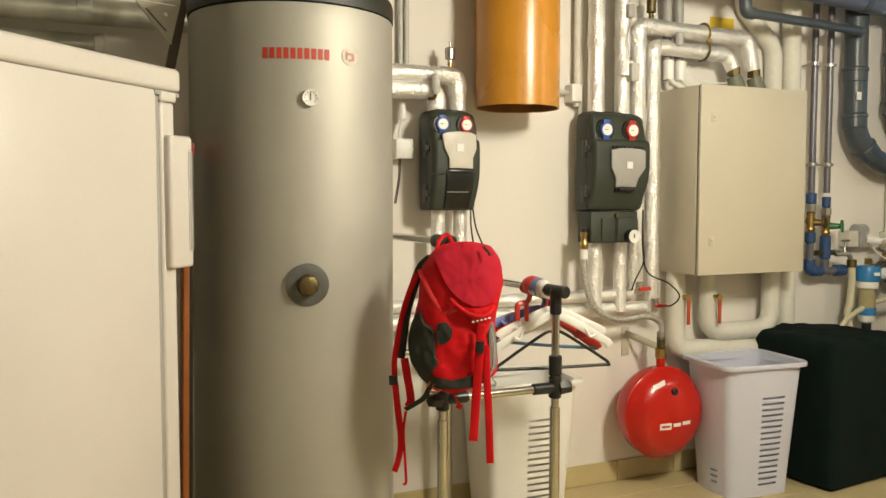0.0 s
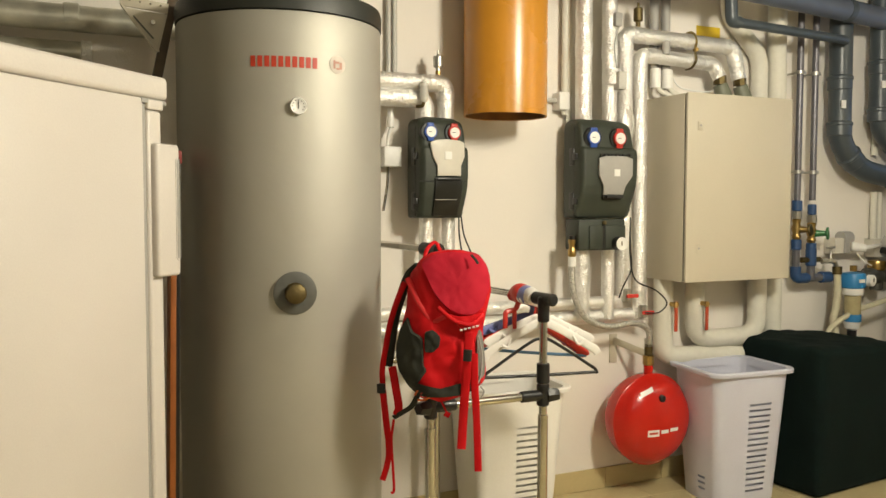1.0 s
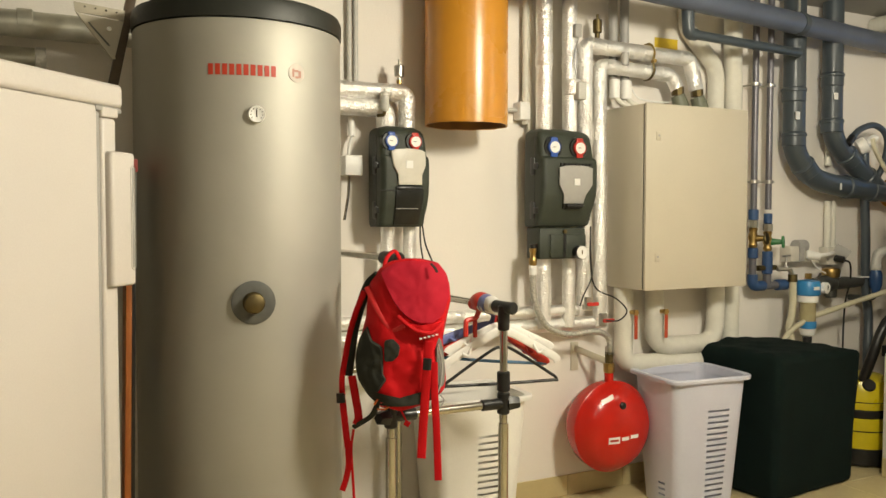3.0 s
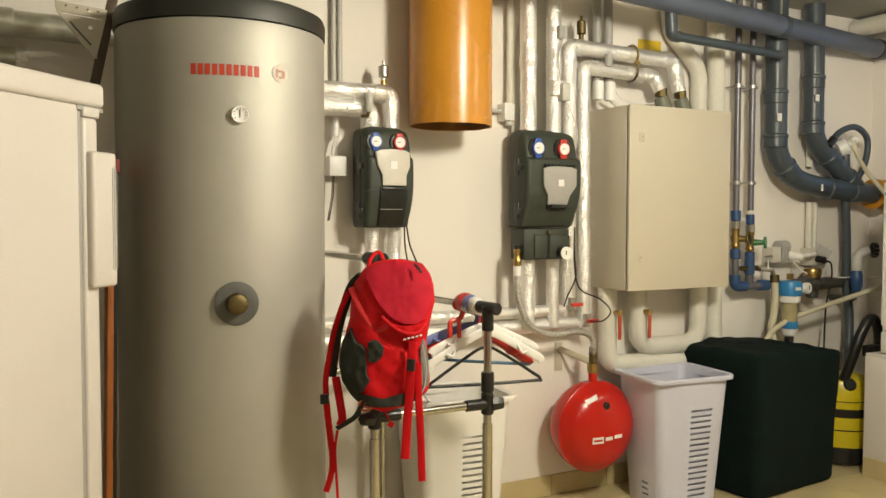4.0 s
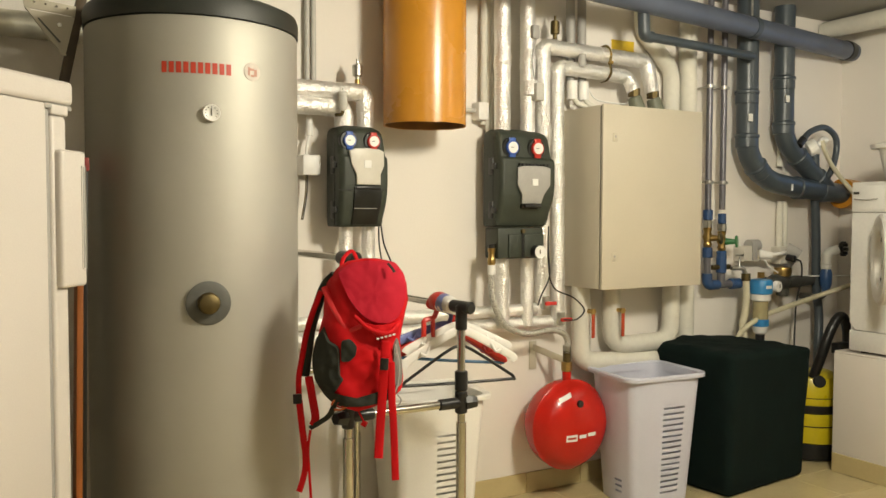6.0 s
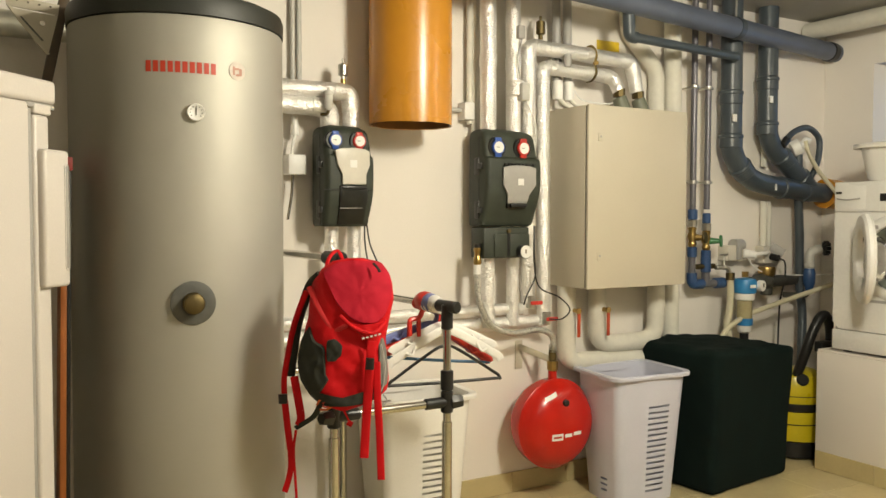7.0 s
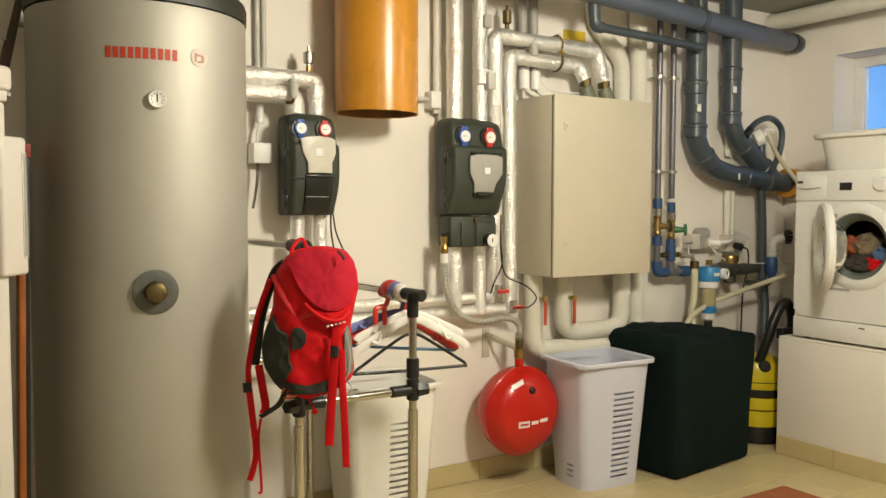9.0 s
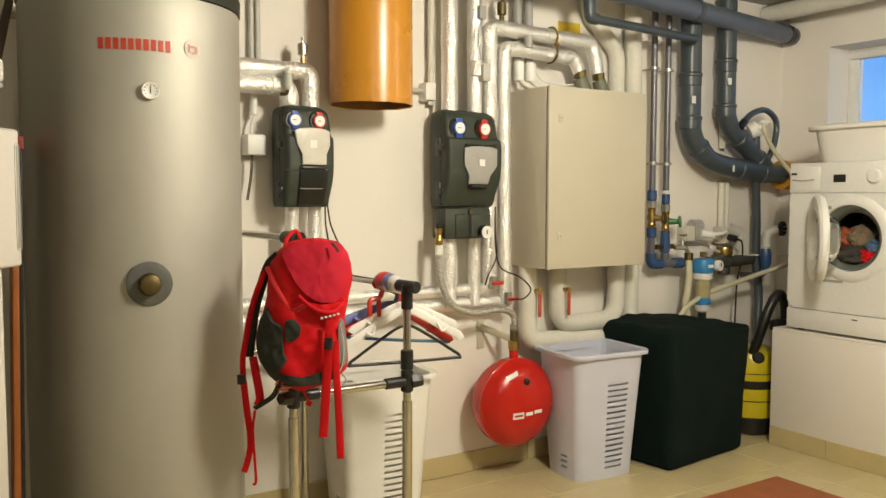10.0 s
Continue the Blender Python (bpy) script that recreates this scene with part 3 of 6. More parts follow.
pipe("insulated_pipe", [(2.99, 3.16, CEIL), (2.99, 3.16, 2.27), (3.20, 3.165, 2.09), (3.20, 3.165, 1.86)], 0.042, label=wl, bend=0.06, **WP)
for x, z0 in ((2.600, 0.88), (2.785, 0.875)):
    v = thing("shut_off_valve", "brass shut-off valve with a long red lever", "valve", (x, 3.08, z0), "red lever valves")
    part("stem", rod((x, 3.11, z0), (x, 3.05, z0), 0.011, n=12), M["brass"], v)
    part("nut", rod((x, 3.056, z0), (x, 3.045, z0), 0.015, n=6), M["brass"], v)
    part("lever", box((x - 0.006, 3.048, z0 - 0.127), (x + 0.012, 3.056, z0 + 0.008), 0.003), M["lever"], v, "red coated lever")
for x in (2.525, 2.593):
    p = pipe("thin_pipe", [(x, 3.15, CEIL), (x + 0.008, 3.15, 1.90)], 0.021, M["greypl"], "grey plastic pipe running down to the cabinet", group="thin pipes")
    collar(p, (x + 0.008, 3.14, 1.935), Z1, 0.026, 0.09, M["white"], "sleeve", "white sleeve")
    pipe("thin_pipe", [(x + 0.008, 3.13, 1.90), (x + 0.02, 3.12, 1.875), (x + 0.07, 3.11, 1.855)], 0.012, M["whitepipe"], "thin white flexible tube entering the cabinet", group="thin pipes")
c = thing("cable", "thin white cable curling over the cabinet", "cable", (2.76, 3.12, 1.87))
part("wire", sweep(smooth_path([(2.62, 3.13, 1.95), (2.66, 3.12, 1.90), (2.74, 3.10, 1.885), (2.84, 3.10, 1.89), (2.87, 3.10, 1.93)]), 0.004, 8), M["white"], c)
for x, z0 in ((2.868, 1.95), (2.992, 1.95)):
    v = thing("angle_valve", "brass valve with a grey-green body above the cabinet", "valve", (x, 3.08, 1.87), "cabinet valves")
    part("nut", rod((x - 0.002, 3.08, z0 + 0.01), (x, 3.08, z0 - 0.03), 0.030, n=8), M["brassdark"], v)
    part("body", rod((x, 3.08, z0 - 0.03), (x + 0.025, 3.07, z0 - 0.11), 0.034, 0.040, n=18, edge=0.004), mat("valve_green", (0.16, 0.17, 0.12), 0.5), v)
y = thing("yellow_tag", "yellow self-adhesive tag on the wall", "tag", (2.82, W, 2.19))
part("strip", box((2.838, W - 0.003, 2.168), (2.985, W - 0.0005, 2.222)), M["yellowtape"], y, smooth=False)

# ---- wall cabinet ----
CX0, CX1, CY, CZ0, CZ1 = 2.541, 3.17, 2.919, 0.997, 1.846
cb = thing("wall_cabinet", "beige sheet-steel wall cabinet with a closed door", "cabinet", (CX0, W, CZ0))
part("body", box((CX0, CY + 0.026, CZ0), (CX1, W - 0.002, CZ1), 0.004), M["cabinet"], cb)
part("seal", box((CX0 + 0.005, CY + 0.016, CZ0 + 0.005), (CX1 - 0.005, CY + 0.0255, CZ1 - 0.005)), M["darkmetal"], cb, "dark door gap")
dr = part("door", box((CX0 - 0.001, CY, CZ0 - 0.001), (CX1 + 0.001, CY + 0.0155, CZ1 + 0.001), 0.003, 3), M["cabinet"], cb)
for z in (1.70, 1.148):
    lk = part("lock", box((CX0 + 0.055, CY - 0.004, z - 0.020), (CX0 + 0.083, CY + 0.002, z + 0.020), 0.003), M["cabinet"], dr, "small square quarter-turn lock")
    part("key_slot", rod((CX0 + 0.069, CY - 0.006, z + 0.002), (CX0 + 0.069, CY, z + 0.002), 0.005, n=14), M["greypl"], lk)

# ---- orange drain pipe ----
OX, OY, OR_ = 1.672, 3.02, 0.1714
op = thing("orange_pipe", "wide orange-brown plastic pipe hanging from the ceiling", "pipe", (OX, OY, CEIL))
om = (lathe([(OR_ - 0.007, 1.711), (OR_, 1.709), (OR_, 1.90), (OR_, 2.1), (OR_, CEIL)], (OX, OY, 0), n=64, cap=False))
for v in om.verts:
    if v.co.z < 1.72:
        v.co.z += 0.0025 * noise.noise(v.co * 14) + 0.012 * (OX - v.co.x)
part("outside", om, M["orange"], op)
part("inside", lathe([(OR_ - 0.0072, 1.711), (OR_ - 0.008, 1.727), (OR_ - 0.008, 2.30), (0, 2.30)], (OX, OY, 0), n=64, cap=False), M["orange_in"], op, "bore coloured darker brown for its shade")


# ---- pump stations ----
def pump_station(x0, x1, yf, z0, z1, name_label, lower, deep, rd, dials, dial_f, panel, flap):
    """A foam shell whose front bulges at the waist, two dials above on dark discs painted as shaded wells, a grey panel
    below them.
    """
    w, h, yb = x1 - x0, z1 - z0, 3.16
    t = thing("pump_station", name_label, "pump station", (x0, yb, z0), "pump stations")
    prof_ = [(0.0, 1.25, 0.03, 0.90), (0.012, 1.0, 0.01, 0.925), (0.06, 0.80, 0.0, 0.94), (0.14, 0.52, 0.0, 0.96), (0.22, 0.28, 0.0, 0.98), (0.32, 0.08, 0.0, 0.995), (0.42, 0.0, 0.0, 1.0), (0.60, 0.0, 0.0, 1.0), (0.665, 0.04, 0.0, 0.995), (0.685, 0.12, 0.0, 0.985), (0.70, 0.34, 0.0, 0.965), (0.76, 0.40, 0.0, 0.955), (0.86, 0.54, 0.0, 0.945), (0.93, 0.74, 0.005, 0.93), (0.97, 1.0, 0.02, 0.91), (0.99, 1.35, 0.05, 0.87), (1.0, 1.8, 0.10, 0.82)]

    def back(f):
        for a, b in zip(prof_, prof_[1:]):
            if a[0] <= f <= b[0]:
                return deep * (a[1] + (b[1] - a[1]) * (f - a[0]) / (b[0] - a[0]))
        return deep

    rows_ = []
    for k in range(61):
        f = k / 60
        for a, b in zip(prof_, prof_[1:]):
            if a[0] <= f <= b[0]:
                m = (f - a[0]) / (b[0] - a[0])
                fa, fb = a[2] + (b[2] - a[2]) * m, a[3] + (b[3] - a[3]) * m
                break
        xa, xb, ya = x0 + fa * w, x0 + fb * w, yf + back(f)
        rows_.append((rounded_rect((xa + xb) / 2, (ya + yb) / 2, xb - xa, yb - ya, 0.022, 6), z0 + f * h))
    bm = ring_loft(rows_, cap_last=True)
    for v in bm.verts:
        f = (v.co.z - z0) / h
        u = (v.co.x - x0 - 0.42 * w) / (0.5 * w)
        v.co.z -= max(0, f - 0.72) / 0.28 * 0.045 * h * u * u
        if v.co.y < yf + 0.05:
            v.co.y += 0.010 * u * u
    fs = part("shell", bm, M["pump"], t, "black foam insulating shell")

    def sheet(pts, ya, nm, mtl, par, lab="", bev=0.003, thick=0.012):
        """A plate that follows the bulging front."""
        b = prism([(x0 + a * w, z0 + c * h) for a, c in pts], 0, thick, bevel=bev)
        bmesh.ops.triangulate(b, faces=b.faces[:])
        bmesh.ops.subdivide_edges(b, edges=[e for e in b.edges if e.calc_length() > 0.03], cuts=2)
        for v in b.verts:
            v.co.y += yf + back(min(0.66, max(0, (v.co.z - z0) / h))) - ya + 0.010 * ((v.co.x - x0 - 0.42 * w) / (0.5 * w)) ** 2
        return part(nm, b, mtl, par, lab)

    part("shell_joint", box((x0 - 0.0015, yf + 0.072, z0 + 0.02 * h), (x0 + 0.004, yf + 0.076, z0 + 0.90 * h)), M["black"], t, smooth=False)
    part("wall_mount", box((x0 + 0.2 * w, yb - 0.002, z0 + 0.1 * h), (x0 + 0.8 * w, W - 0.001, z0 + 0.9 * h)), M["pump"], t)
    for a, mtl, lab in zip(dials, (M["bluepl"], M["redpl"]), ("blue framed thermometer", "red framed thermometer")):
        gx, gz = x0 + a * w, z0 + dial_f * h
        yg = yf + back(dial_f) + 0.004
        # disc just proud of the shell, its dark colour gives the well's shade
        part("dark_well_disc", rod((gx, yg - 0.005, gz), (gx, yg + 0.02, gz), rd * 1.75, n=32, edge=0.003), M["pump_lo"], fs)
        gg = part("gauge", rod((gx, yg - 0.016, gz), (gx, yg, gz), rd * 1.18, n=32, edge=0.002), mtl, fs, lab)
        part("tab", box((gx - rd * 0.66, yg - 0.014, gz - rd * 1.62), (gx + rd * 0.66, yg - 0.003, gz + rd * 1.62), 0.005), mtl, gg)
        part("dial", rod((gx, yg - 0.0185, gz), (gx, yg - 0.015, gz), rd * 0.92, n=28), M["white"], gg, "white dial face")
        part("needle", box((gx - rd * 0.5, yg - 0.0200, gz - 0.0012), (gx + 0.002, yg - 0.0180, gz + 0.0012)), M["blacktext"], gg, smooth=False)
    pw = sheet(panel, 0.009, "control_panel", M["greypl"] if lower else M["panel"], t, "grey plastic control panel")
    xs, zs_ = [a for a, c in panel], [c for a, c in panel]
    cxp, czp = x0 + (min(xs) + max(xs)) / 2 * w, z0 + (min(zs_) + 0.56 * (max(zs_) - min(zs_))) * h
    part("sticker", box((cxp - 0.015, yf - 0.0110, czp - 0.015), (cxp + 0.015, yf - 0.0085, czp + 0.015)), M["white"], pw, "small white label", smooth=False)
    lf = sheet(flap, 0.005, "lower_cover", M["pump_lo"], t, "smooth black cover")
    fx0, fx1, fz1 = flap[0][0], flap[1][0], flap[-1][1]
    part("grip", box((x0 + (fx0 + 0.02) * w, yf - 0.010, z0 + (fz1 - 0.03) * h), (x0 + (fx1 - 0.02) * w, yf + 0.004, z0 + fz1 * h), 0.003), M["black"], lf)
    if not lower:
        zg = 0.18
        part("groove", box((x0 + 0.27 * w, yf + back(zg) - 0.0065, z0 + (zg - 0.003) * h), (x0 + 0.72 * w, yf + back(zg) - 0.004, z0 + (zg + 0.003) * h)), M["greypl"], lf, smooth=False)
        part("waist_line", box((x0 - 0.001, yf + back(0.36) - 0.0015, z0 + 0.355 * h), (x0 + 0.90 * w, yf + 0.03, z0 + 0.363 * h)), M["black"], t, smooth=False)
    else:
        for k in range(9):
            part("vent_tooth", box((x0 + (0.28 + 0.063 * k) * w, yf - 0.010, z0 + 0.612 * h), (x0 + (0.315 + 0.063 * k) * w, yf - 0.001, z0 + 0.632 * h)), M["black"], t, smooth=False)
    for b in (0.52, 0.08):
        cl = part("clip", box((x0 - 0.005, yf + 0.07, z0 + b * h), (x0 + 0.008, yf + 0.105, z0 + (b + 0.17) * h), 0.003), M["black"], t, "black plastic clip")
        part("clip_tongue", box((x0 - 0.008, yf + 0.045, z0 + (b + 0.055) * h), (x0 + 0.004, yf + 0.075, z0 + (b + 0.115) * h), 0.002), M["black"], cl)
    return t


pa = pump_station(1.288, 1.502, 2.990, 1.293, 1.700, "compact black pump station with two small thermometers", False, 0.034, 0.0225, (0.19, 0.67), 0.835,
                  [(0.157, 0.735), (0.26, 0.757), (0.50, 0.766), (0.76, 0.757), (0.863, 0.735), (0.863, 0.60), (0.785, 0.51), (0.784, 0.41), (0.294, 0.41), (0.292, 0.51), (0.20, 0.60)],
                  [(0.26, 0.02), (0.78, 0.02), (0.84, 0.28), (0.80, 0.395), (0.26, 0.395)])
pb = pump_station(2.038, 2.340, 2.990, 1.288, 1.730, "black pump station with two thermometers and a grey panel", True, 0.050, 0.0270, (0.21, 0.66), 0.790,
                  [(0.26, 0.590), (0.38, 0.610), (0.56, 0.617), (0.74, 0.610), (0.86, 0.590), (0.86, 0.42), (0.74, 0.32), (0.71, 0.232), (0.36, 0.232), (0.345, 0.32), (0.26, 0.42)],
                  [(0.37, 0.185), (0.70, 0.185), (0.71, 0.20), (0.71, 0.226), (0.36, 0.226)])
part("safety_block", box((2.038, 3.02, 1.147), (2.283, 3.13, 1.284), 0.008), M["pump"], pb, "black foam lower block")
part("block_front", box((2.172, 3.012, 1.153), (2.280, 3.03, 1.256), 0.005), M["pump"], pb)
part("block_front", box((2.090, 3.012, 1.153), (2.160, 3.03, 1.256), 0.005), M["pump"], pb)
part("block_gap", box((2.1605, 3.0145, 1.15), (2.1715, 3.03, 1.275)), M["black"], pb, smooth=False)
part("block_screw", rod((2.166, 3.008, 1.268), (2.166, 3.03, 1.268), 0.009, n=14), M["brassdark"], pb, "small brass screw")
gq = part("pressure_gauge", rod((2.232, 2.975, 1.176), (2.232, 3.01, 1.176), 0.030, n=28, edge=0.003), M["black"], pb, "round pressure gauge")
part("dial", rod((2.232, 2.973, 1.176), (2.232, 2.976, 1.176), 0.0285, n=28), M["white"], gq)
part("needle", box((2.228, 2.971, 1.168), (2.233, 2.9735, 1.186)), M["brassdark"], gq, smooth=False)
part("side_valve", lathe([(0.014, 1.120), (0.018, 1.125), (0.018, 1.150), (0.014, 1.155), (0.014, 1.175), (0.017, 1.180), (0.017, 1.195)], (2.020, 3.045, 0), n=10), M["brass"], pb, "brass hose fitting")
part("valve_cap", rod((2.020, 3.045, 1.195), (2.020, 3.045, 1.212), 0.015, n=16), M["black"], pb)
for nm, pts in (("cable", [(1.480, 3.06, 1.30), (1.478, 3.05, 1.22), (1.490, 3.04, 1.12), (1.500, 3.04, 1.02)]), ("cable", [(1.490, 3.06, 1.30), (1.50, 3.05, 1.22), (1.53, 3.04, 1.14), (1.56, 3.05, 1.06)]), ("cable", [(2.318, 3.03, 1.29), (2.312, 3.02, 1.16), (2.318, 3.02, 1.06), (2.275, 3.02, 0.98), (2.262, 3.03, 0.93)]), ("cable", [(2.318, 3.03, 1.29), (2.312, 3.02, 1.12), (2.335, 3.01, 1.01), (2.44, 3.00, 0.96), (2.505, 3.00, 0.90), (2.46, 3.00, 0.858), (2.40, 3.02, 0.858)])):
    c = thing(nm, "thin black sensor cable hanging from the pump station", "cable", pts[0], "sensor cables")
    part("wire", sweep(smooth_path(pts), 0.0035, 8), M["black"], c)

# ---- expansion vessel ----
VX, VY, VZ = 2.429, 3.03, 0.369
ve = thing("expansion_vessel", "round red steel expansion vessel on a wall bracket", "expansion vessel", (VX, VY, VZ))
R = 0.209
vp = [(0, -0.128), (0.08, -0.124), (0.14, -0.112), (0.175, -0.092), (0.193, -0.062), (R - 0.003, -0.03), (R - 0.003, 0.018), (R + 0.002, 0.020), (R + 0.002, 0.028), (R - 0.003, 0.031), (0.192, 0.058), (0.172, 0.083), (0.138, 0.103), (0.08, 0.119), (0, 0.125)]
part("shell", lathe(vp, (VX, VY, VZ), (0, -1, 0), 56), M["redpaint"], ve)


def vessel_y(dx, dz):
    """The front of the shell at a place off its middle."""
    r = math.hypot(dx, dz)
    for (ra, ha), (rb, hb_) in zip(vp[::-1], vp[::-1][1:]):
        if ra <= r <= rb:
            return VY - (ha + (hb_ - ha) * (r - ra) / (rb - ra))
    return VY


def vessel_label(x0, x1, z0, z1, lift, rise=0.0):
    b = bmesh.new()
    g = [[b.verts.new((VX + x, vessel_y(x, z) - lift, VZ + z)) for z in (z0 + rise * i, z1 + rise * i)] for i, x in enumerate([x0 + (x1 - x0) * k / 6 for k in range(7)])]
    for p, q in zip(g, g[1:]):
        b.faces.new((p[0], q[0], q[1], p[1]))
    return b


vl = part("label_plate", vessel_label(-0.088, -0.030, -0.052, -0.022, 0.0012), M["white"], ve, "white printed label", smooth=False)
part("print_bar", vessel_label(-0.081, -0.037, -0.042, -0.032, 0.002), M["redtext"], vl, smooth=False)
part("label_mark", vessel_label(-0.020, 0.020, -0.042, -0.026, 0.0012), M["white"], ve, smooth=False)
part("label_mark", vessel_label(0.030, 0.076, -0.038, -0.022, 0.0012), M["white"], ve, smooth=False)
part("paper_label", vessel_label(-0.105, -0.045, 0.122, 0.142, 0.002, 0.004), M["white"], ve, smooth=False)
part("valve_cap", rod((VX - 0.008, VY - 0.121, VZ + 0.114), (VX - 0.008, VY - 0.09, VZ + 0.114), 0.016, n=18, edge=0.004), M["black"], ve, "black air valve cap")
part("neck", rod((VX, VY, VZ + 0.19), (VX, VY, VZ + 0.245), 0.021, n=18), M["redpaint"], ve)
part("union", rod((VX, VY, VZ + 0.245), (VX, VY, VZ + 0.29), 0.026, n=8, edge=0.003), M["brass"], ve, "brass union nut")
part("cap_valve", rod((VX, VY, VZ + 0.29), (VX, VY, VZ + 0.345), 0.019, n=14, edge=0.003), M["brassdark"], ve)
vb = thing("wall_bracket", "bare steel angle bracket holding the vessel", "bracket", (2.27, W, 0.66))
part("wall_plate", box((2.345, W - 0.008, 0.60), (2.385, W - 0.0005, 0.735), 0.001), M["cabinet"], vb)
part("arm", sweep([(2.365, W - 0.006, 0.705), (VX - 0.01, VY, 0.665)], 0.016, 8, flat=0.3), M["cabinet"], vb)
ho = thing("braided_hose", "braided steel hose from pump station to vessel", "hose", (VX, VY, 0.70))
part("hose", sweep(smooth_path([(VX, VY, 0.70), (VX + 0.002, VY, 0.76), (2.40, VY, 0.795), (2.33, VY, 0.812), (2.20, VY, 0.805), (2.09, 3.04, 0.85), (2.034, 3.045, 0.95), (2.020, 3.045, 1.04), (2.020, 3.045, 1.12)]), 0.0145, 14), mat("steel_braid", (0.72, 0.70, 0.64), 0.4, 0.7, 0.35, 210, 0.002, 420, fine=0.12), ho)
part("ferrule", rod((2.020, 3.045, 1.078), (2.020, 3.045, 1.12), 0.018, n=14), M["white"], ho)
part("ferrule", rod((VX, VY, 0.70), (VX, VY, 0.735), 0.019, n=14), M["steel"], ho)

# ---- cold water distribution, blue fittings ----
def tap_run():
    for k, x in enumerate((3.431, 3.537)):
        t = thing("water_pipe", "blue-grey water pipe with brass stop valve and blue fittings", "pipe", (x, 3.12, 0.96), "cold water pipes")
        part("upper_run", rod((x, 3.12, 1.37), (x, 3.12, CEIL), 0.0165, n=16), M["waterpipe"], t)
        for z in (2.02, 1.515):
            c = part("pipe_clip", rod((x, 3.12, z - 0.010), (x, 3.12, z + 0.010), 0.022, n=16, edge=0.003), M["steel"], t, "steel pipe clip")
            part("stud", rod((x, 3.13, z), (x, W, z), 0.005, n=8), M["steel"], c)
            part("ear", box((x + 0.018, 3.113, z - 0.007), (x + 0.036, 3.127, z + 0.007), 0.002), M["steel"], c)
        zb = 1.37 - 0.02 * k
        part("socket", rod((x, 3.12, zb - 0.055), (x, 3.12, zb), 0.026 if not k else 0.022, n=18, edge=0.004), M["bluefit"], t, "blue plastic socket")
        part("union", rod((x, 3.12, zb - 0.095), (x, 3.12, zb - 0.055), 0.025, n=8, edge=0.003), M["steel"], t)
        part("valve_body", lathe([(0.018, zb - 0.20), (0.024, zb - 0.185), (0.019, zb - 0.17), (0.027, zb - 0.145), (0.019, zb - 0.12), (0.024, zb - 0.10), (0.018, zb - 0.095)], (x, 3.12, 0), n=18), M["brass"], t, "brass stop valve")
        part("bonnet", rod((x, 3.12, zb - 0.15), (x + (0.030, 0.046)[k], 3.068, zb - 0.15), 0.021, 0.013, n=12), M["brass"] if not k else M["green"], t)
        hw = part("handwheel", lathe([(0.010, 0), (0.012, 0.004), (0.021, 0.004), (0.023, 0.0), (0.031, 0.0), (0.033, 0.005), (0.031, 0.011), (0.022, 0.012), (0.010, 0.010)], (x + (0.030, 0.046)[k], 3.066, zb - 0.15), ((0.4, -0.9, 0.1), (0.55, -0.83, 0.05))[k], 12), M["brassdark"] if not k else M["green"], t, "small handwheel")
        part("lower_run", rod((x, 3.12, 0.985), (x, 3.12, zb - 0.20), 0.019, n=16), M["bluefit"] if k else M["waterpipe"], t)
        part("lower_socket", rod((x, 3.12, zb - 0.255), (x, 3.12, zb - 0.20), 0.026, n=16, edge=0.004), M["bluefit"], t)
    t = thing("blue_manifold", "blue plastic elbow fittings joining the water pipes", "fitting", (3.43, 3.12, 0.96))
    part("elbow", sweep(rounded([(3.431, 3.12, 1.03), (3.431, 3.12, 0.968), (3.51, 3.12, 0.968)], 0.045), 0.027, 16), M["bluefit"], t)
    part("bar", rod((3.50, 3.12, 0.968), (3.62, 3.12, 0.968), 0.021, n=16), M["waterpipe"], t, "grey pipe piece")
    part("joint", rod((3.605, 3.12, 0.968), (3.680, 3.12, 0.968), 0.029, n=18, edge=0.004), M["bluefit"], t)
    part("tee", rod((3.537, 3.12, 1.03), (3.537, 3.12, 1.12), 0.027, n=16, edge=0.004), M["bluefit"], t)
    part("lower_sleeve", rod((3.537, 3.12, 0.955), (3.537, 3.12, 1.03), 0.022, n=16, edge=0.003), M["waterpipe"], t)
    part("cross_bar", rod((3.465, 3.12, 1.062), (3.60, 3.12, 1.062), 0.014, n=14), M["brassdark"], t, "dull brass cross piece")
    k = thing("drain_tap", "small nickel drain tap", "tap", (3.62, 3.10, 1.05))
    part("spout", sweep(smooth_path([(3.59, 3.10, 1.055), (3.63, 3.09, 1.055), (3.66, 3.08, 1.05), (3.678, 3.08, 1.02)]), 0.012, 12), M["steel"], k)
    part("stem", lathe([(0.012, 1.05), (0.010, 1.07), (0.006, 1.08), (0.006, 1.125)], (3.645, 3.09, 0), n=12), M["steel"], k)
    part("wing", box((3.614, 3.084, 1.118), (3.676, 3.096, 1.130), 0.004), M["steel"], k)


tap_run()
ho = thing("garden_hose", "beige garden hose hanging from the drain tap", "hose", (3.69, 3.08, 1.0))
part("connector", rod((3.684, 3.08, 0.985), (3.684, 3.08, 1.025), 0.024, n=14), M["brassdark"], ho, "brown hose connector")
part("hose", sweep(smooth_path([(3.684, 3.08, 0.99), (3.69, 3.08, 0.90), (3.68, 3.08, 0.80), (3.665, 3.08, 0.74), (3.67, 3.05, 0.62)]), 0.019, 12), M["hosepipe"], ho)
ho = thing("drain_hose", "beige ribbed drain hose leading to the washing machine", "hose", (3.65, 3.05, 0.74))
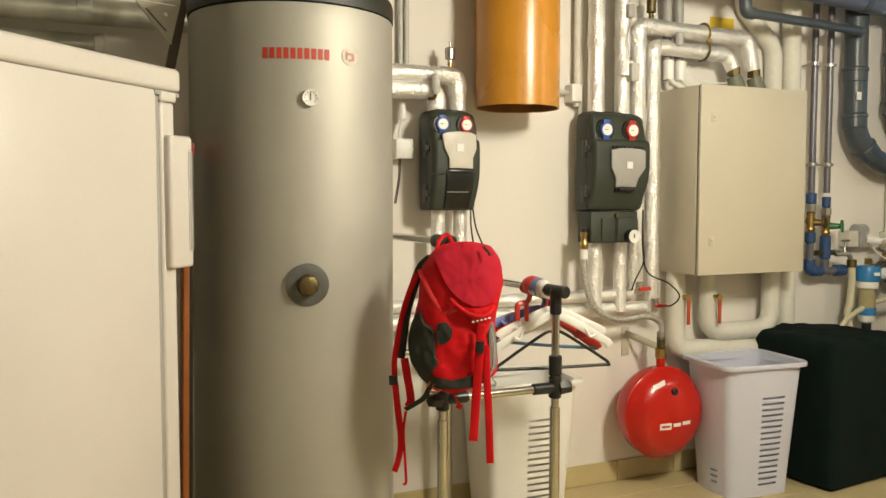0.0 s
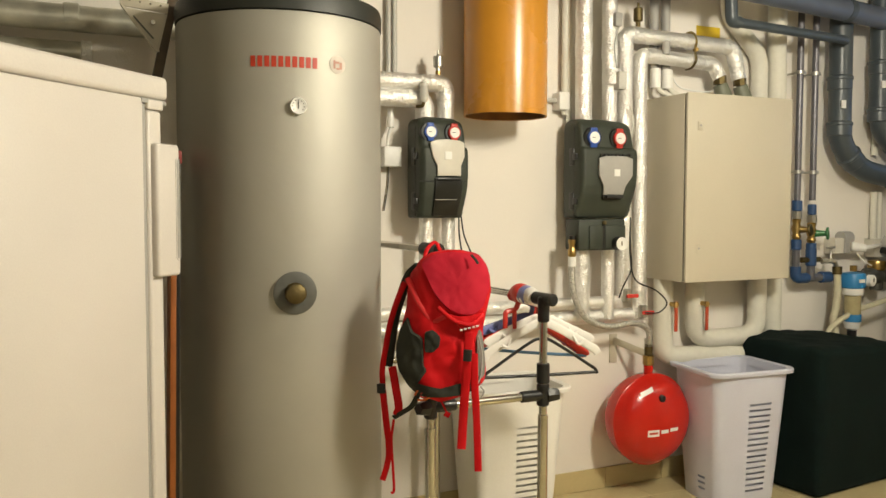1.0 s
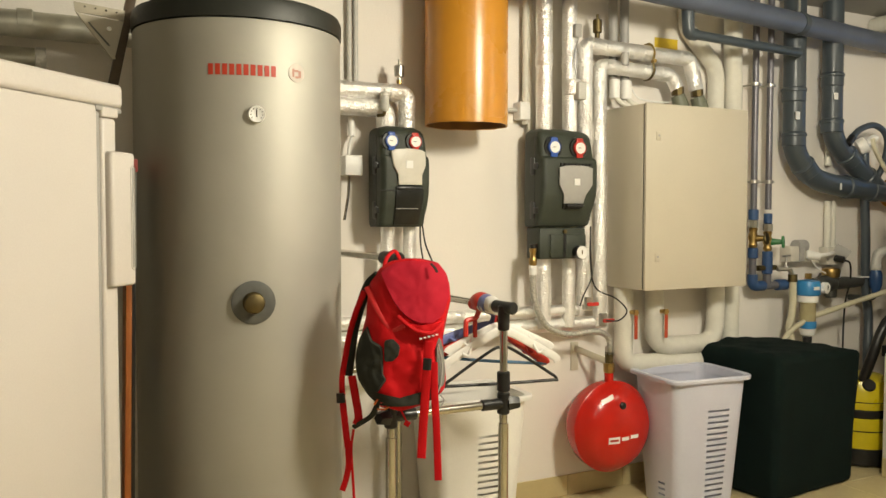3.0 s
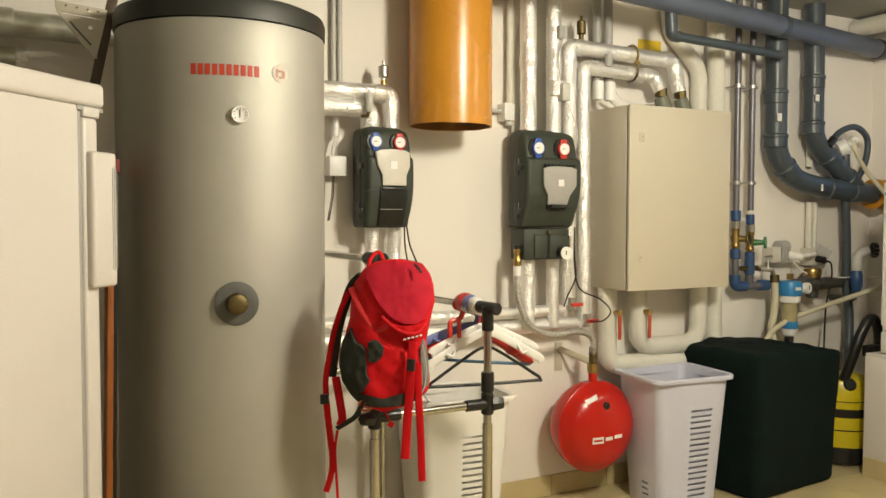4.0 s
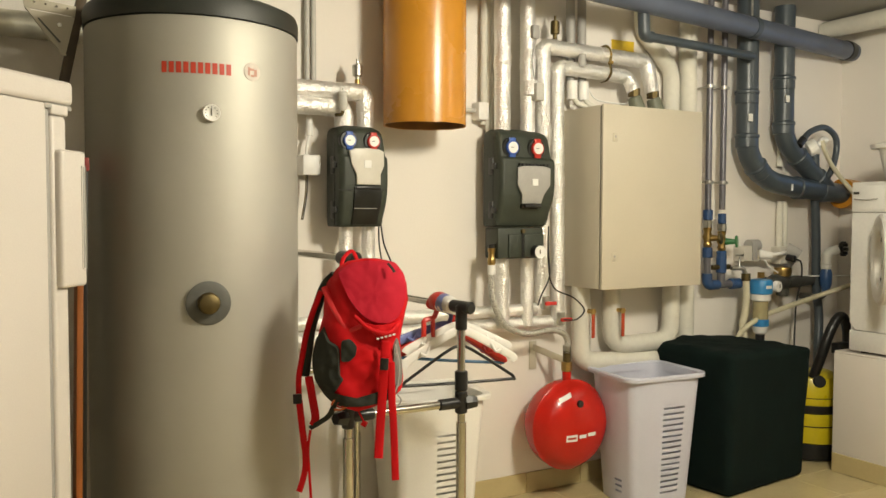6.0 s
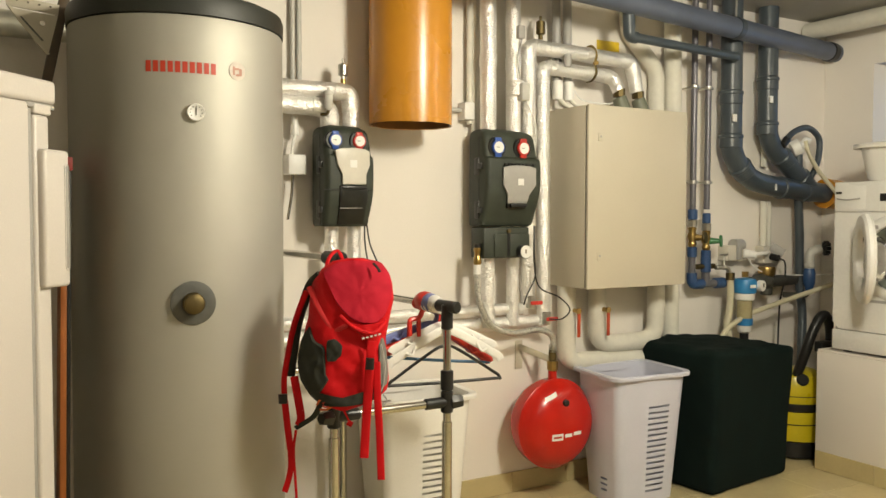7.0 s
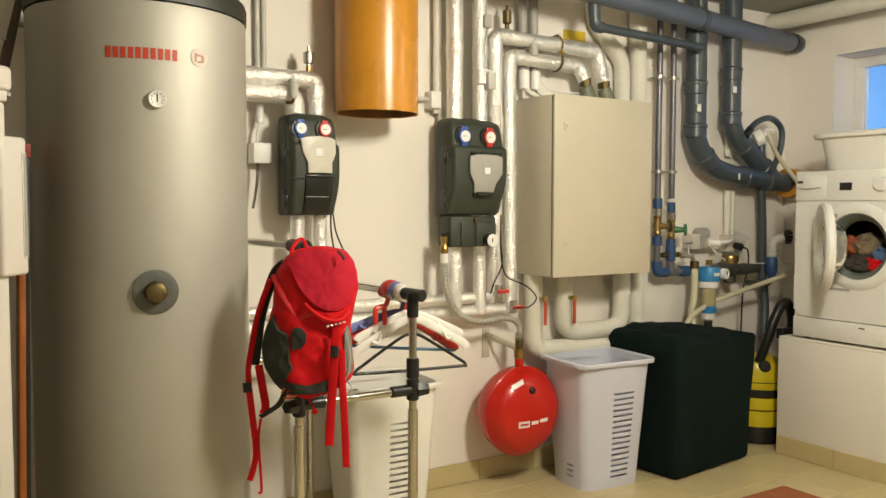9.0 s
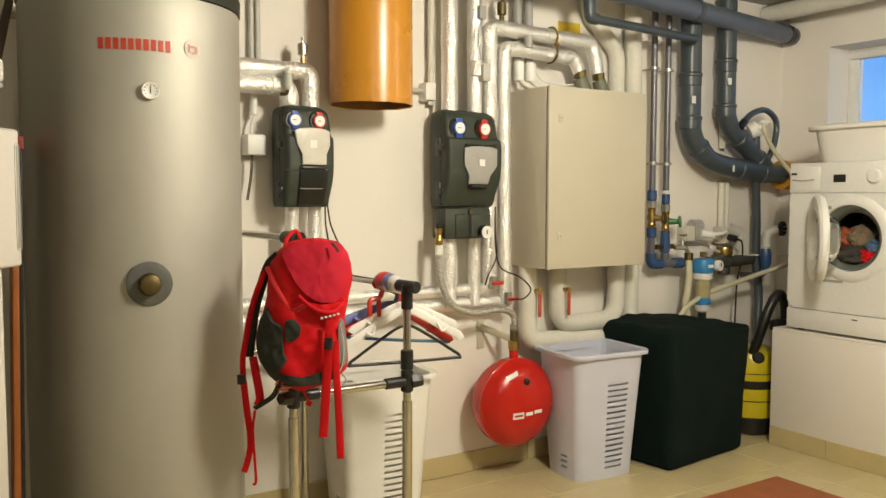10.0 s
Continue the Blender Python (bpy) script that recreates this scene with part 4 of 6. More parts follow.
part("hose", sweep(smooth_path([(3.56, 3.06, 0.56), (3.62, 3.06, 0.70), (3.76, 3.04, 0.785), (3.90, 3.02, 0.825), (4.15, 3.0, 0.880), (4.40, 2.9, 0.965), (4.58, 2.80, 1.06)]), 0.014, 12), M["hosepipe"], ho)

# water filter
fx, fy = 3.768, 3.05
wf = thing("water_filter", "blue and white water filter with a clear cup", "water filter", (fx, fy, 0.7))
part("head", lathe([(0.055, 0.912), (0.061, 0.917), (0.063, 0.972), (0.056, 0.990), (0.02, 0.996)], (fx, fy, 0), n=28), M["lightblue"], wf, "blue filter head")
part("collar", rod((fx, fy, 0.875), (fx, fy, 0.916), 0.054, n=28, edge=0.005), M["white"], wf, "white screw collar")
part("cup", rod((fx, fy, 0.775), (fx, fy, 0.875), 0.041, n=28), mat("clear_cup", (0.42, 0.36, 0.20), 0.15, 0, 0.1, 20), wf, "clear yellowed cup")
part("lower_ring", rod((fx, fy, 0.735), (fx, fy, 0.775), 0.045, n=28, edge=0.004), M["lightblue"], wf)
part("foot", lathe([(0.018, 0.69), (0.035, 0.70), (0.045, 0.735)], (fx, fy, 0), n=24), M["white"], wf)
part("drain", rod((fx, fy, 0.61), (fx, fy, 0.69), 0.024, n=16), M["black"], wf)
part("top_screw", rod((fx, fy, 1.0), (fx, fy, 1.03), 0.018, n=8), M["brass"], wf)
part("name_bar", box((fx - 0.03, fy - 0.0645, 0.945), (fx + 0.01, fy - 0.0595, 0.962)), M["white"], wf, smooth=False)
gg = part("pressure_gauge", rod((fx + 0.078, fy - 0.06, 0.952), (fx + 0.073, fy - 0.03, 0.952), 0.030, n=24, edge=0.003), M["white"], wf, "white dial gauge")
part("needle", box((fx + 0.076, fy - 0.063, 0.945), (fx + 0.081, fy - 0.060, 0.967)), M["blacktext"], gg, smooth=False)
part("gauge_pipe", rod((fx + 0.03, fy, 0.955), (fx + 0.083, fy - 0.03, 0.955), 0.010, n=10), M["brass"], wf)
ar = thing("valve_assembly", "dark bronze pressure reducer with brass fittings", "valve", (4.05, 3.12, 0.96))
part("body", lathe([(0.022, 0), (0.034, 0.02), (0.028, 0.06), (0.046, 0.09), (0.048, 0.17), (0.030, 0.20), (0.036, 0.24), (0.034, 0.30), (0.026, 0.42)], (3.85, 3.11, 0.962), (1, 0, 0), 18), M["darkmetal"], ar)
part("bonnet", lathe([(0.034, 0.99), (0.046, 1.0), (0.050, 1.03), (0.046, 1.045), (0.02, 1.05)], (4.02, 3.11, 0), n=18), M["brass"], ar, "brass bonnet")
part("lower_bowl", rod((4.02, 3.11, 0.885), (4.02, 3.11, 0.96), 0.034, n=16, edge=0.006), M["darkmetal"], ar)
part("pipe_end", rod((4.15, 3.11, 0.965), (4.33, 3.13, 0.975), 0.020, n=14), M["darkmetal"], ar)
bt = thing("corner_tap", "white elbow tap with a black star handle", "tap", (4.32, 3.05, 1.1))
part("elbow", sweep(rounded([(4.318, 3.05, 1.03), (4.320, 3.05, 1.125), (4.375, 3.02, 1.143)], 0.04), 0.027, 16), M["greyclip"], bt)
part("blue_socket", lathe([(0.018, 0.89), (0.024, 0.92), (0.033, 0.945), (0.034, 1.005), (0.024, 1.04)], (4.318, 3.05, 0), n=18), M["bluefit"], bt, "blue plastic socket")
part("collar", rod((4.318, 3.05, 1.035), (4.318, 3.05, 1.06), 0.031, n=18, edge=0.004), M["greyclip"], bt)
part("wall_pipe", sweep(rounded([(4.318, 3.05, 0.90), (4.316, 3.07, 0.87), (4.30, 3.205, 0.865)], 0.03), 0.017, 12), M["darkmetal"], bt, "dark feed pipe into the wall")
hh = bmesh.new()
rod((4.37, 3.02, 1.143), (4.395, 3.005, 1.148), 0.020, n=12, bm=hh)
for k in range(8):
    a = 2 * math.pi * k / 8
    q = Vector((4.398 + 0.018 * math.sin(a), 3.0 + 0.026 * math.sin(a), 1.148 + 0.032 * math.cos(a)))
    rod(q - Vector((0.011, -0.008, 0)), q + Vector((0.011, -0.008, 0)), 0.0105, n=10, bm=hh)
part("star_handle", hh, M["black"], bt, "black star handle")

# power sockets and wiring on the wall
sk = thing("power_socket", "white surface-mounted double power socket", "socket", (3.80, W, 1.12))
part("case", box((3.735, 3.14, 1.085), (3.875, W - 0.001, 1.170), 0.006), M["panel"], sk)
part("flap", box((3.800, 3.13, 1.09), (3.835, 3.145, 1.165), 0.003), M["greypl"], sk)
part("hood", rod((3.80, 3.165, 1.17), (3.87, 3.165, 1.17), 0.035, n=18), M["greypl"], sk)
pg = thing("power_plug", "white angled plug in the socket", "plug", (3.87, 3.12, 1.11))
part("plug_body", rod((3.855, 3.14, 1.125), (3.91, 3.09, 1.115), 0.026, 0.020, n=16, edge=0.004), M["white"], pg)
part("lead", sweep(smooth_path([(3.90, 3.10, 1.12), (3.99, 3.10, 1.125), (4.06, 3.13, 1.13)]), 0.011, 10), M["white"], pg)
part("wire", sweep(smooth_path([(3.88, 3.12, 1.09), (3.93, 3.11, 1.04), (4.05, 3.10, 0.998), (4.25, 3.10, 0.99), (4.55, 3.0, 0.99)]), 0.004, 8), M["white"], pg)
for x, zt, zb in ((4.085, 1.42, 1.09), (4.13, 1.42, 1.15), (4.08, CEIL, 1.62), (4.12, CEIL, 1.75)):
    pipe("conduit", [(x, 3.19, zt), (x, 3.19, zb)], 0.019 if x < 4.1 else 0.016, M["whitepipe"], "pale plastic electrical conduit on the wall", group="conduits", category="conduit")
sk = thing("power_socket", "white socket with a black plug and cable", "socket", (4.10, W, 1.09))
part("case", box((4.045, 3.15, 1.06), (4.17, W - 0.001, 1.16), 0.006), M["panel"], sk)
part("flap", sweep([(4.10, 3.15, 1.155), (4.15, 3.10, 1.115)], 0.03, 8, flat=0.2), M["greypl"], sk)
pg = thing("power_plug", "black plug with a hanging cable", "plug", (4.11, 3.12, 1.09))
part("plug_body", rod((4.10, 3.15, 1.10), (4.115, 3.10, 1.09), 0.020, n=12, edge=0.004), M["black"], pg)
part("cable", sweep(smooth_path([(4.115, 3.10, 1.09), (4.15, 3.09, 1.07), (4.155, 3.09, 0.98), (4.13, 3.10, 0.85), (4.12, 3.10, 0.72), (4.09, 3.08, 0.55)]), 0.005, 8), M["black"], pg)

# ---- grey waste pipes ----
GP = dict(material=M["greypipe"], group="waste pipes", category="waste pipe", n=28)
def fitting_ring(p, at, d, r):
    """A push-fit socket: a thicker sleeve with a bead at its mouth."""
    at, d = Vector(at), Vector(d).normalized()
    return part("socket", lathe([(r, -0.040), (r + 0.004, -0.036), (r + 0.004, 0.012), (r + 0.008, 0.016), (r + 0.008, 0.028), (r + 0.003, 0.034), (r, 0.036)], at, d, 32), M["greypipe"], p)


g1 = pipe("waste_pipe", [(3.690, 3.10, CEIL), (3.697, 3.10, 1.668), (3.85, 3.10, 1.535), (4.06, 3.10, 1.500), (4.56, 3.09, 1.465)], 0.057, label="dark grey plastic waste pipe bending along the wall", bend=0.085, **GP)
for at, d in (((3.691, 3.10, 1.98), Z1), ((3.696, 3.10, 1.745), Z1), ((3.785, 3.10, 1.592), (-0.75, 0, 0.65)), ((4.13, 3.10, 1.495), (-1, 0, 0.08)), ((4.33, 3.10, 1.480), (-1, 0, 0.08))):
    fitting_ring(g1, at, d, 0.057)
part("pipe_label", box((3.640, 3.0395, 1.842), (3.669, 3.0445, 1.882)), M["white"], g1, "small white label", smooth=False)
part("pipe_label", box((3.994, 3.040, 1.478), (4.006, 3.0445, 1.515)), M["white"], g1, "small white label", smooth=False)
g2 = pipe("waste_pipe", [(3.986, 3.10, CEIL), (3.992, 3.10, 1.752), (4.37, 3.10, 1.498)], 0.054, label="dark grey plastic waste pipe joining the branch", bend=0.10, **GP)
for at, d in (((3.990, 3.10, 1.83), Z1), ((3.988, 3.10, 2.08), Z1), ((4.13, 3.10, 1.662), (-0.8, 0, 0.54)), ((4.30, 3.10, 1.545), (-0.8, 0, 0.54))):
    fitting_ring(g2, at, d, 0.054)
part("pipe_label", box((3.936, 3.0415, 1.964), (3.963, 3.047, 2.000)), M["white"], g2, "small white label", smooth=False)
og = thing("pipe_sleeve", "orange-brown plastic wall sleeve round the waste pipe", "sleeve", (4.56, 3.09, 1.47))
part("sleeve", lathe([(0.062, 0), (0.088, 0), (0.088, 0.12), (0.062, 0.12)], (4.50, 3.09, 1.470), (1, 0, -0.07), 36), M["orange"], og)
dh = thing("drain_hose", "dark grey drain hose looping over the waste pipe", "hose", (4.31, 3.06, 1.40))
part("loop", sweep(smooth_path([(4.072, 3.05, 1.748), (4.155, 3.05, 1.812), (4.272, 3.05, 1.842), (4.365, 3.05, 1.803), (4.388, 3.05, 1.732), (4.358, 3.05, 1.622), (4.306, 3.06, 1.535)]), 0.0175, 12), M["greypipe"], dh)
part("hose_end", rod((4.055, 3.05, 1.728), (4.10, 3.05, 1.772), 0.022, n=14, edge=0.004), M["black"], dh, "black hose end")
dh = thing("drain_hose", "dark grey drain hose hanging down the wall", "hose", (4.26, 3.06, 0.1))
part("hose", sweep(smooth_path([(4.300, 3.12, 1.45), (4.318, 3.12, 1.2), (4.325, 3.12, 0.95), (4.33, 3.10, 0.75), (4.30, 3.08, 0.55), (4.28, 3.06, 0.25)]), 0.025, 12), M["greypipe"], dh)
sp = thing("siphon", "white plastic washing machine siphon with a hose", "siphon", (4.22, 3.10, 1.70))
part("body", lathe([(0.02, -0.01), (0.045, 0.0), (0.048, 0.045), (0.034, 0.055)], (4.195, 3.09, 1.715), (0.5, -0.5, 0.35), 24), M["white"], sp)
part("outlet", rod((4.228, 3.07, 1.60), (4.225, 3.07, 1.69), 0.024, n=14, edge=0.003), M["greypipe"], sp)
part("nozzle", sweep(rounded([(4.235, 3.06, 1.735), (4.262, 3.05, 1.775), (4.285, 3.04, 1.765)], 0.02), 0.018, 14), M["white"], sp)
part("tube", sweep(smooth_path([(4.245, 3.04, 1.765), (4.262, 3.03, 1.70), (4.328, 3.02, 1.607), (4.41, 2.98, 1.50), (4.49, 2.93, 1.40), (4.56, 2.85, 1.32)]), 0.013, 10), M["hosepipe"], sp)

# ceiling pipes
cp = pipe("ceiling_pipe", [(1.2, 2.652, 2.325), (4.655, 3.148, 2.32)], 0.054, M["bluegrey"], "thick blue-grey waste pipe under the ceiling", category="waste pipe")
for x in (1.6, 3.6):
    yy = 2.652 + (x - 1.2) * 0.1436
    part("hanger_ring", rod((x - 0.02, yy - 0.0029, 2.3225), (x + 0.02, yy + 0.0029, 2.3222), 0.058, n=28), M["greypipe"], cp, "dark blue pipe clamp")
    part("hanger_rod", rod((x, yy, 2.38), (x, yy, CEIL), 0.005, n=8), M["steel"], cp)
part("end_cap", rod((4.56, 3.134, 2.3205), (4.62, 3.143, 2.3203), 0.059, n=28, edge=0.006), M["black"], cp, "black end socket")
cs = pipe("ceiling_pipe", [(2.755, 2.90, 2.285), (2.765, 2.90, 2.172), (3.62, 3.01, 2.178)], 0.022, M["greypipe"], "thin dark grey pipe below the ceiling", bend=0.04)
part("elbow", sweep(rounded([(2.755, 2.90, 2.30), (2.763, 2.90, 2.172), (2.81, 2.906, 2.172)], 0.03), 0.028, 16), M["greypipe"], cs, "dark blue elbow")
pipe("ceiling_pipe", [(4.46, 3.20, 2.435), (4.40, 0.4, 2.44)], 0.05, M["whitepipe"], "pale insulated pipe under the ceiling")
ft = pipe("insulated_pipe", [(-1.9, 3.11, 1.985), (0.55, 3.11, 1.975)], 0.045, label=foil, **{**FO, "material": M["dullfoil"], "wob": 0.010})
collar(ft, (0.045, 3.11, 1.982), X, 0.047, 0.05, M["dullfoil"], "tape_band")
fb = pipe("insulated_pipe", [(-1.9, 3.11, 1.856), (0.10, 3.11, 1.861)], 0.040, label="foil-wrapped pipe stub ending short of the tank", **{**FO, "material": M["dullfoil"], "wob": 0.02})
collar(fb, (0.09, 3.11, 1.861), X, 0.044, 0.035, M["foil"], "end_wrap", "crumpled foil end")
for x in (-0.30, -0.24):
    pipe("conduit", [(x, 3.195, CEIL), (x, 3.195, 1.0)], 0.013, M["whitepipe"], "pale plastic electrical conduit on the wall", group="conduits", category="conduit")


# ---- washing machine ----
WX, WYL, WZB, WZT = 3.957, 2.648, 0.650, 1.509
wm = thing("washing_machine", "white front-loading washing machine with its door open", "washing machine", (WX, WYL, 0.636))
hy, hz, hr = 2.308, 1.132, 0.163


def plate_hole(x, y0, y1, z0, z1, cy, cz, r, n=64):
    b = bmesh.new()
    inner, outer = [], []
    for i in range(n):
        a = 2 * math.pi * i / n
        c, s = math.cos(a), math.sin(a)
        inner.append(b.verts.new((x, cy + r * c, cz + r * s)))
        k = min(((y1 - cy) if c > 0 else (y0 - cy)) / c if abs(c) > 1e-6 else 9, ((z1 - cz) if s > 0 else (z0 - cz)) / s if abs(s) > 1e-6 else 9)
        outer.append(b.verts.new((x, cy + k * c, cz + k * s)))
    for i in range(n):
        j = (i + 1) % n
        b.faces.new((inner[i], inner[j], outer[j], outer[i]))
    return b


wb = bmesh.new()
for lo, hi in (((WX + 0.012, WYL - 0.012, WZB), (4.50, WYL, WZT)), ((WX + 0.012, 2.05, WZB), (4.50, 2.062, WZT)), ((WX + 0.012, 2.062, WZT - 0.012), (4.50, WYL - 0.012, WZT)), ((4.488, 2.062, WZB), (4.50, WYL - 0.012, WZT - 0.012)), ((WX + 0.012, 2.062, WZB), (4.488, WYL - 0.012, WZB + 0.012))):
    box(lo, hi, bm=wb)
part("body", wb, M["washer"], wm, smooth=False)
fp = plate_hole(WX, 2.05, WYL, 0.757, 1.355, hy, hz, hr)
bmesh.ops.recalc_face_normals(fp, faces=fp.faces)
ret = bmesh.ops.extrude_face_region(fp, geom=fp.faces[:])
for v in ret["geom"]:
    if isinstance(v, bmesh.types.BMVert):
        v.co.x += 0.012
part("front_panel", fp, M["washer"], wm)
cpn = part("control_panel", box((WX - 0.006, 2.05, 1.3565), (WX + 0.02, WYL, WZT + 0.001), 0.006, 3), M["washer"], wm)
part("display", box((WX - 0.0085, 2.338, 1.41), (WX - 0.004, 2.402, 1.448), 0.001), M["black"], cpn, "dark display window")
part("programme_knob", lathe([(0.034, 0), (0.033, 0.016), (0.028, 0.02), (0, 0.02)], (WX - 0.005, 2.19, 1.437), (-1, 0, 0), 32), M["washer"], cpn, "round white knob")
dw = part("detergent_drawer", box((WX - 0.0075, 2.475, 1.372), (WX - 0.003, 2.640, 1.490), 0.003), M["washer"], cpn)
part("drawer_grip", sweep(smooth_path([(WX - 0.011, 2.63, 1.424), (WX - 0.013, 2.57, 1.419), (WX - 0.011, 2.505, 1.425)]), 0.003, 8), M["greypl"], dw)
part("maker_bar", box((WX - 0.0115, 2.605, 1.448), (WX - 0.0094, 2.635, 1.460)), M["darkmetal"], dw, "small dark maker's mark", smooth=False)
part("kick_panel", box((WX - 0.002, 2.05, WZB), (WX + 0.02, WYL, 0.753), 0.004), M["washer"], wm)
part("panel_mark", box((WX - 0.004, 2.255, 0.727), (WX - 0.001, 2.285, 0.733)), M["blacktext"], wm, smooth=False)
part("door_surround", lathe([(hr, 0.0), (hr + 0.003, 0.012), (hr + 0.018, 0.015), (hr + 0.045, 0.010), (hr + 0.055, 0.0)], (WX, hy, hz), (-1, 0, 0), 64, cap=False), M["washer"], wm, "white moulded door ring")
part("door_gasket", lathe([(hr, -0.002), (hr - 0.006, 0.004), (hr - 0.028, -0.02), (hr - 0.036, -0.05), (hr - 0.03, -0.08)], (WX, hy, hz), (-1, 0, 0), 56, cap=False), M["gasket"], wm, "dark grey rubber gasket")
part("drum", lathe([(hr - 0.03, -0.08), (hr + 0.02, -0.10), (hr + 0.04, -0.12), (hr + 0.04, -0.40), (0, -0.40)], (WX, hy, hz), (-1, 0, 0), 40, cap=False), M["darkmetal"], wm, "dark steel drum")
part("door_latch", box((WX - 0.013, hy - 0.20, hz - 0.012), (WX - 0.008, hy - 0.178, hz + 0.004)), M["black"], wm, smooth=False)
part("warning_label", box((WX - 0.0165, hy + 0.095, hz + 0.142), (WX - 0.0125, hy + 0.155, hz + 0.160)), M["greypl"], wm, smooth=False)
part("print_bar", box((WX - 0.0022, hy + 0.03, hz - 0.225), (WX - 0.0005, hy + 0.14, hz - 0.212)), M["greypl"], wm, smooth=False)
for yy in (2.10, 2.60):
    part("foot", rod((4.02, yy, 0.636), (4.02, yy, WZB), 0.02, n=14), M["black"], wm, "black rubber foot")
    part("foot", rod((4.45, yy, 0.636), (4.45, yy, WZB), 0.02, n=14), M["black"], wm)
# open door, swung out on the hinge beside the gasket
ang = radians(48)
dd = Vector((-math.sin(ang), -math.cos(ang), 0))
dn = Vector((-math.cos(ang), math.sin(ang), 0))
hinge = Vector((WX - 0.017, hy + hr + 0.042, hz))
dc = hinge + dd * 0.214
do = part("door", lathe([(0.138, -0.017), (0.150, -0.024), (0.175, -0.027), (0.205, -0.022), (0.217, -0.008), (0.217, 0.008), (0.205, 0.020), (0.172, 0.024), (0.148, 0.020), (0.138, 0.010), (0.138, -0.017)], dc, dn, 56, cap=False), M["washer"], wm, "white porthole door ring, swung open")
part("glass_bowl", lathe([(0.137, -0.01), (0.125, -0.03), (0.105, -0.075), (0.085, -0.09), (0, -0.095)], dc, dn, 40, cap=False), gl, do, "clear glass bowl")
part("hinge", box((WX - 0.03, hy + hr + 0.02, hz - 0.05), (WX - 0.002, hy + hr + 0.055, hz + 0.05), 0.004), M["washer"], do)
# laundry in the drum


def rag(center, size, material, label, seed):
    b = bmesh.new()
    bmesh.ops.create_icosphere(b, subdivisions=4, radius=1.0)
    for v in b.verts:
        q = v.co.copy()
        f = 1 + 0.35 * noise.noise(q * 1.6 + Vector((seed, 0, 0))) + 0.16 * noise.noise(q * 4.2 + Vector((0, seed, 0)))
        v.co = Vector((q.x * size[0], q.y * size[1], q.z * size[2])) * f + Vector(center)
    t = thing("laundry", label, "laundry", center, "laundry in the drum")
    part("cloth", b, material, t)


rag((WX + 0.07, 2.27, 1.04), (0.05, 0.055, 0.032), M["redfab"], "crumpled red cloth in the drum", 1.3)
rag((WX + 0.12, 2.24, 1.09), (0.06, 0.045, 0.045), mat("blue_cloth", (0.08, 0.15, 0.27), 0.9, 0, 0.15, 20, 0.001, 300), "crumpled blue cloth in the drum", 2.1)
rag((WX + 0.14, 2.32, 1.13), (0.08, 0.07, 0.06), mat("brown_cloth", (0.22, 0.16, 0.10), 0.9, 0, 0.15, 20, 0.001, 300), "crumpled brown cloth in the drum", 3.7)
rag((WX + 0.15, 2.40, 1.12), (0.08, 0.05, 0.06), mat("rust_cloth", (0.36, 0.09, 0.03), 0.9, 0, 0.15, 20, 0.001, 300), "crumpled rust-red cloth in the drum", 4.9)
rag((WX + 0.10, 2.33, 1.04), (0.10, 0.10, 0.05), mat("dark_cloth", (0.05, 0.04, 0.035), 0.9, 0, 0.15, 20, 0.001, 300), "crumpled dark cloth in the drum", 6.2)


# ---- tub on the washing machine ----
tb = thing("wash_tub", "white oval plastic wash tub on the machine", "tub", (4.23, 2.34, WZT))
rows = [(rounded_rect(4.23, 2.34, 0.34, 0.46, 0.10), WZT + 0.002), (rounded_rect(4.23, 2.34, 0.36, 0.49, 0.11), WZT + 0.02), (rounded_rect(4.23, 2.34, 0.40, 0.555, 0.12), 1.69)]
part("bowl", shell(ring_loft(rows), 0.004), M["basket2"], tb)
part("rim", ring_loft([(rounded_rect(4.23, 2.34, 0.40, 0.555, 0.12), 1.684), (rounded_rect(4.23, 2.34, 0.455, 0.62, 0.14), 1.682), (rounded_rect(4.23, 2.34, 0.46, 0.625, 0.14), 1.702), (rounded_rect(4.23, 2.34, 0.40, 0.555, 0.12), 1.71), (rounded_rect(4.23, 2.34, 0.395, 0.55, 0.12), 1.69)], cap_first=False), M["basket2"], tb)


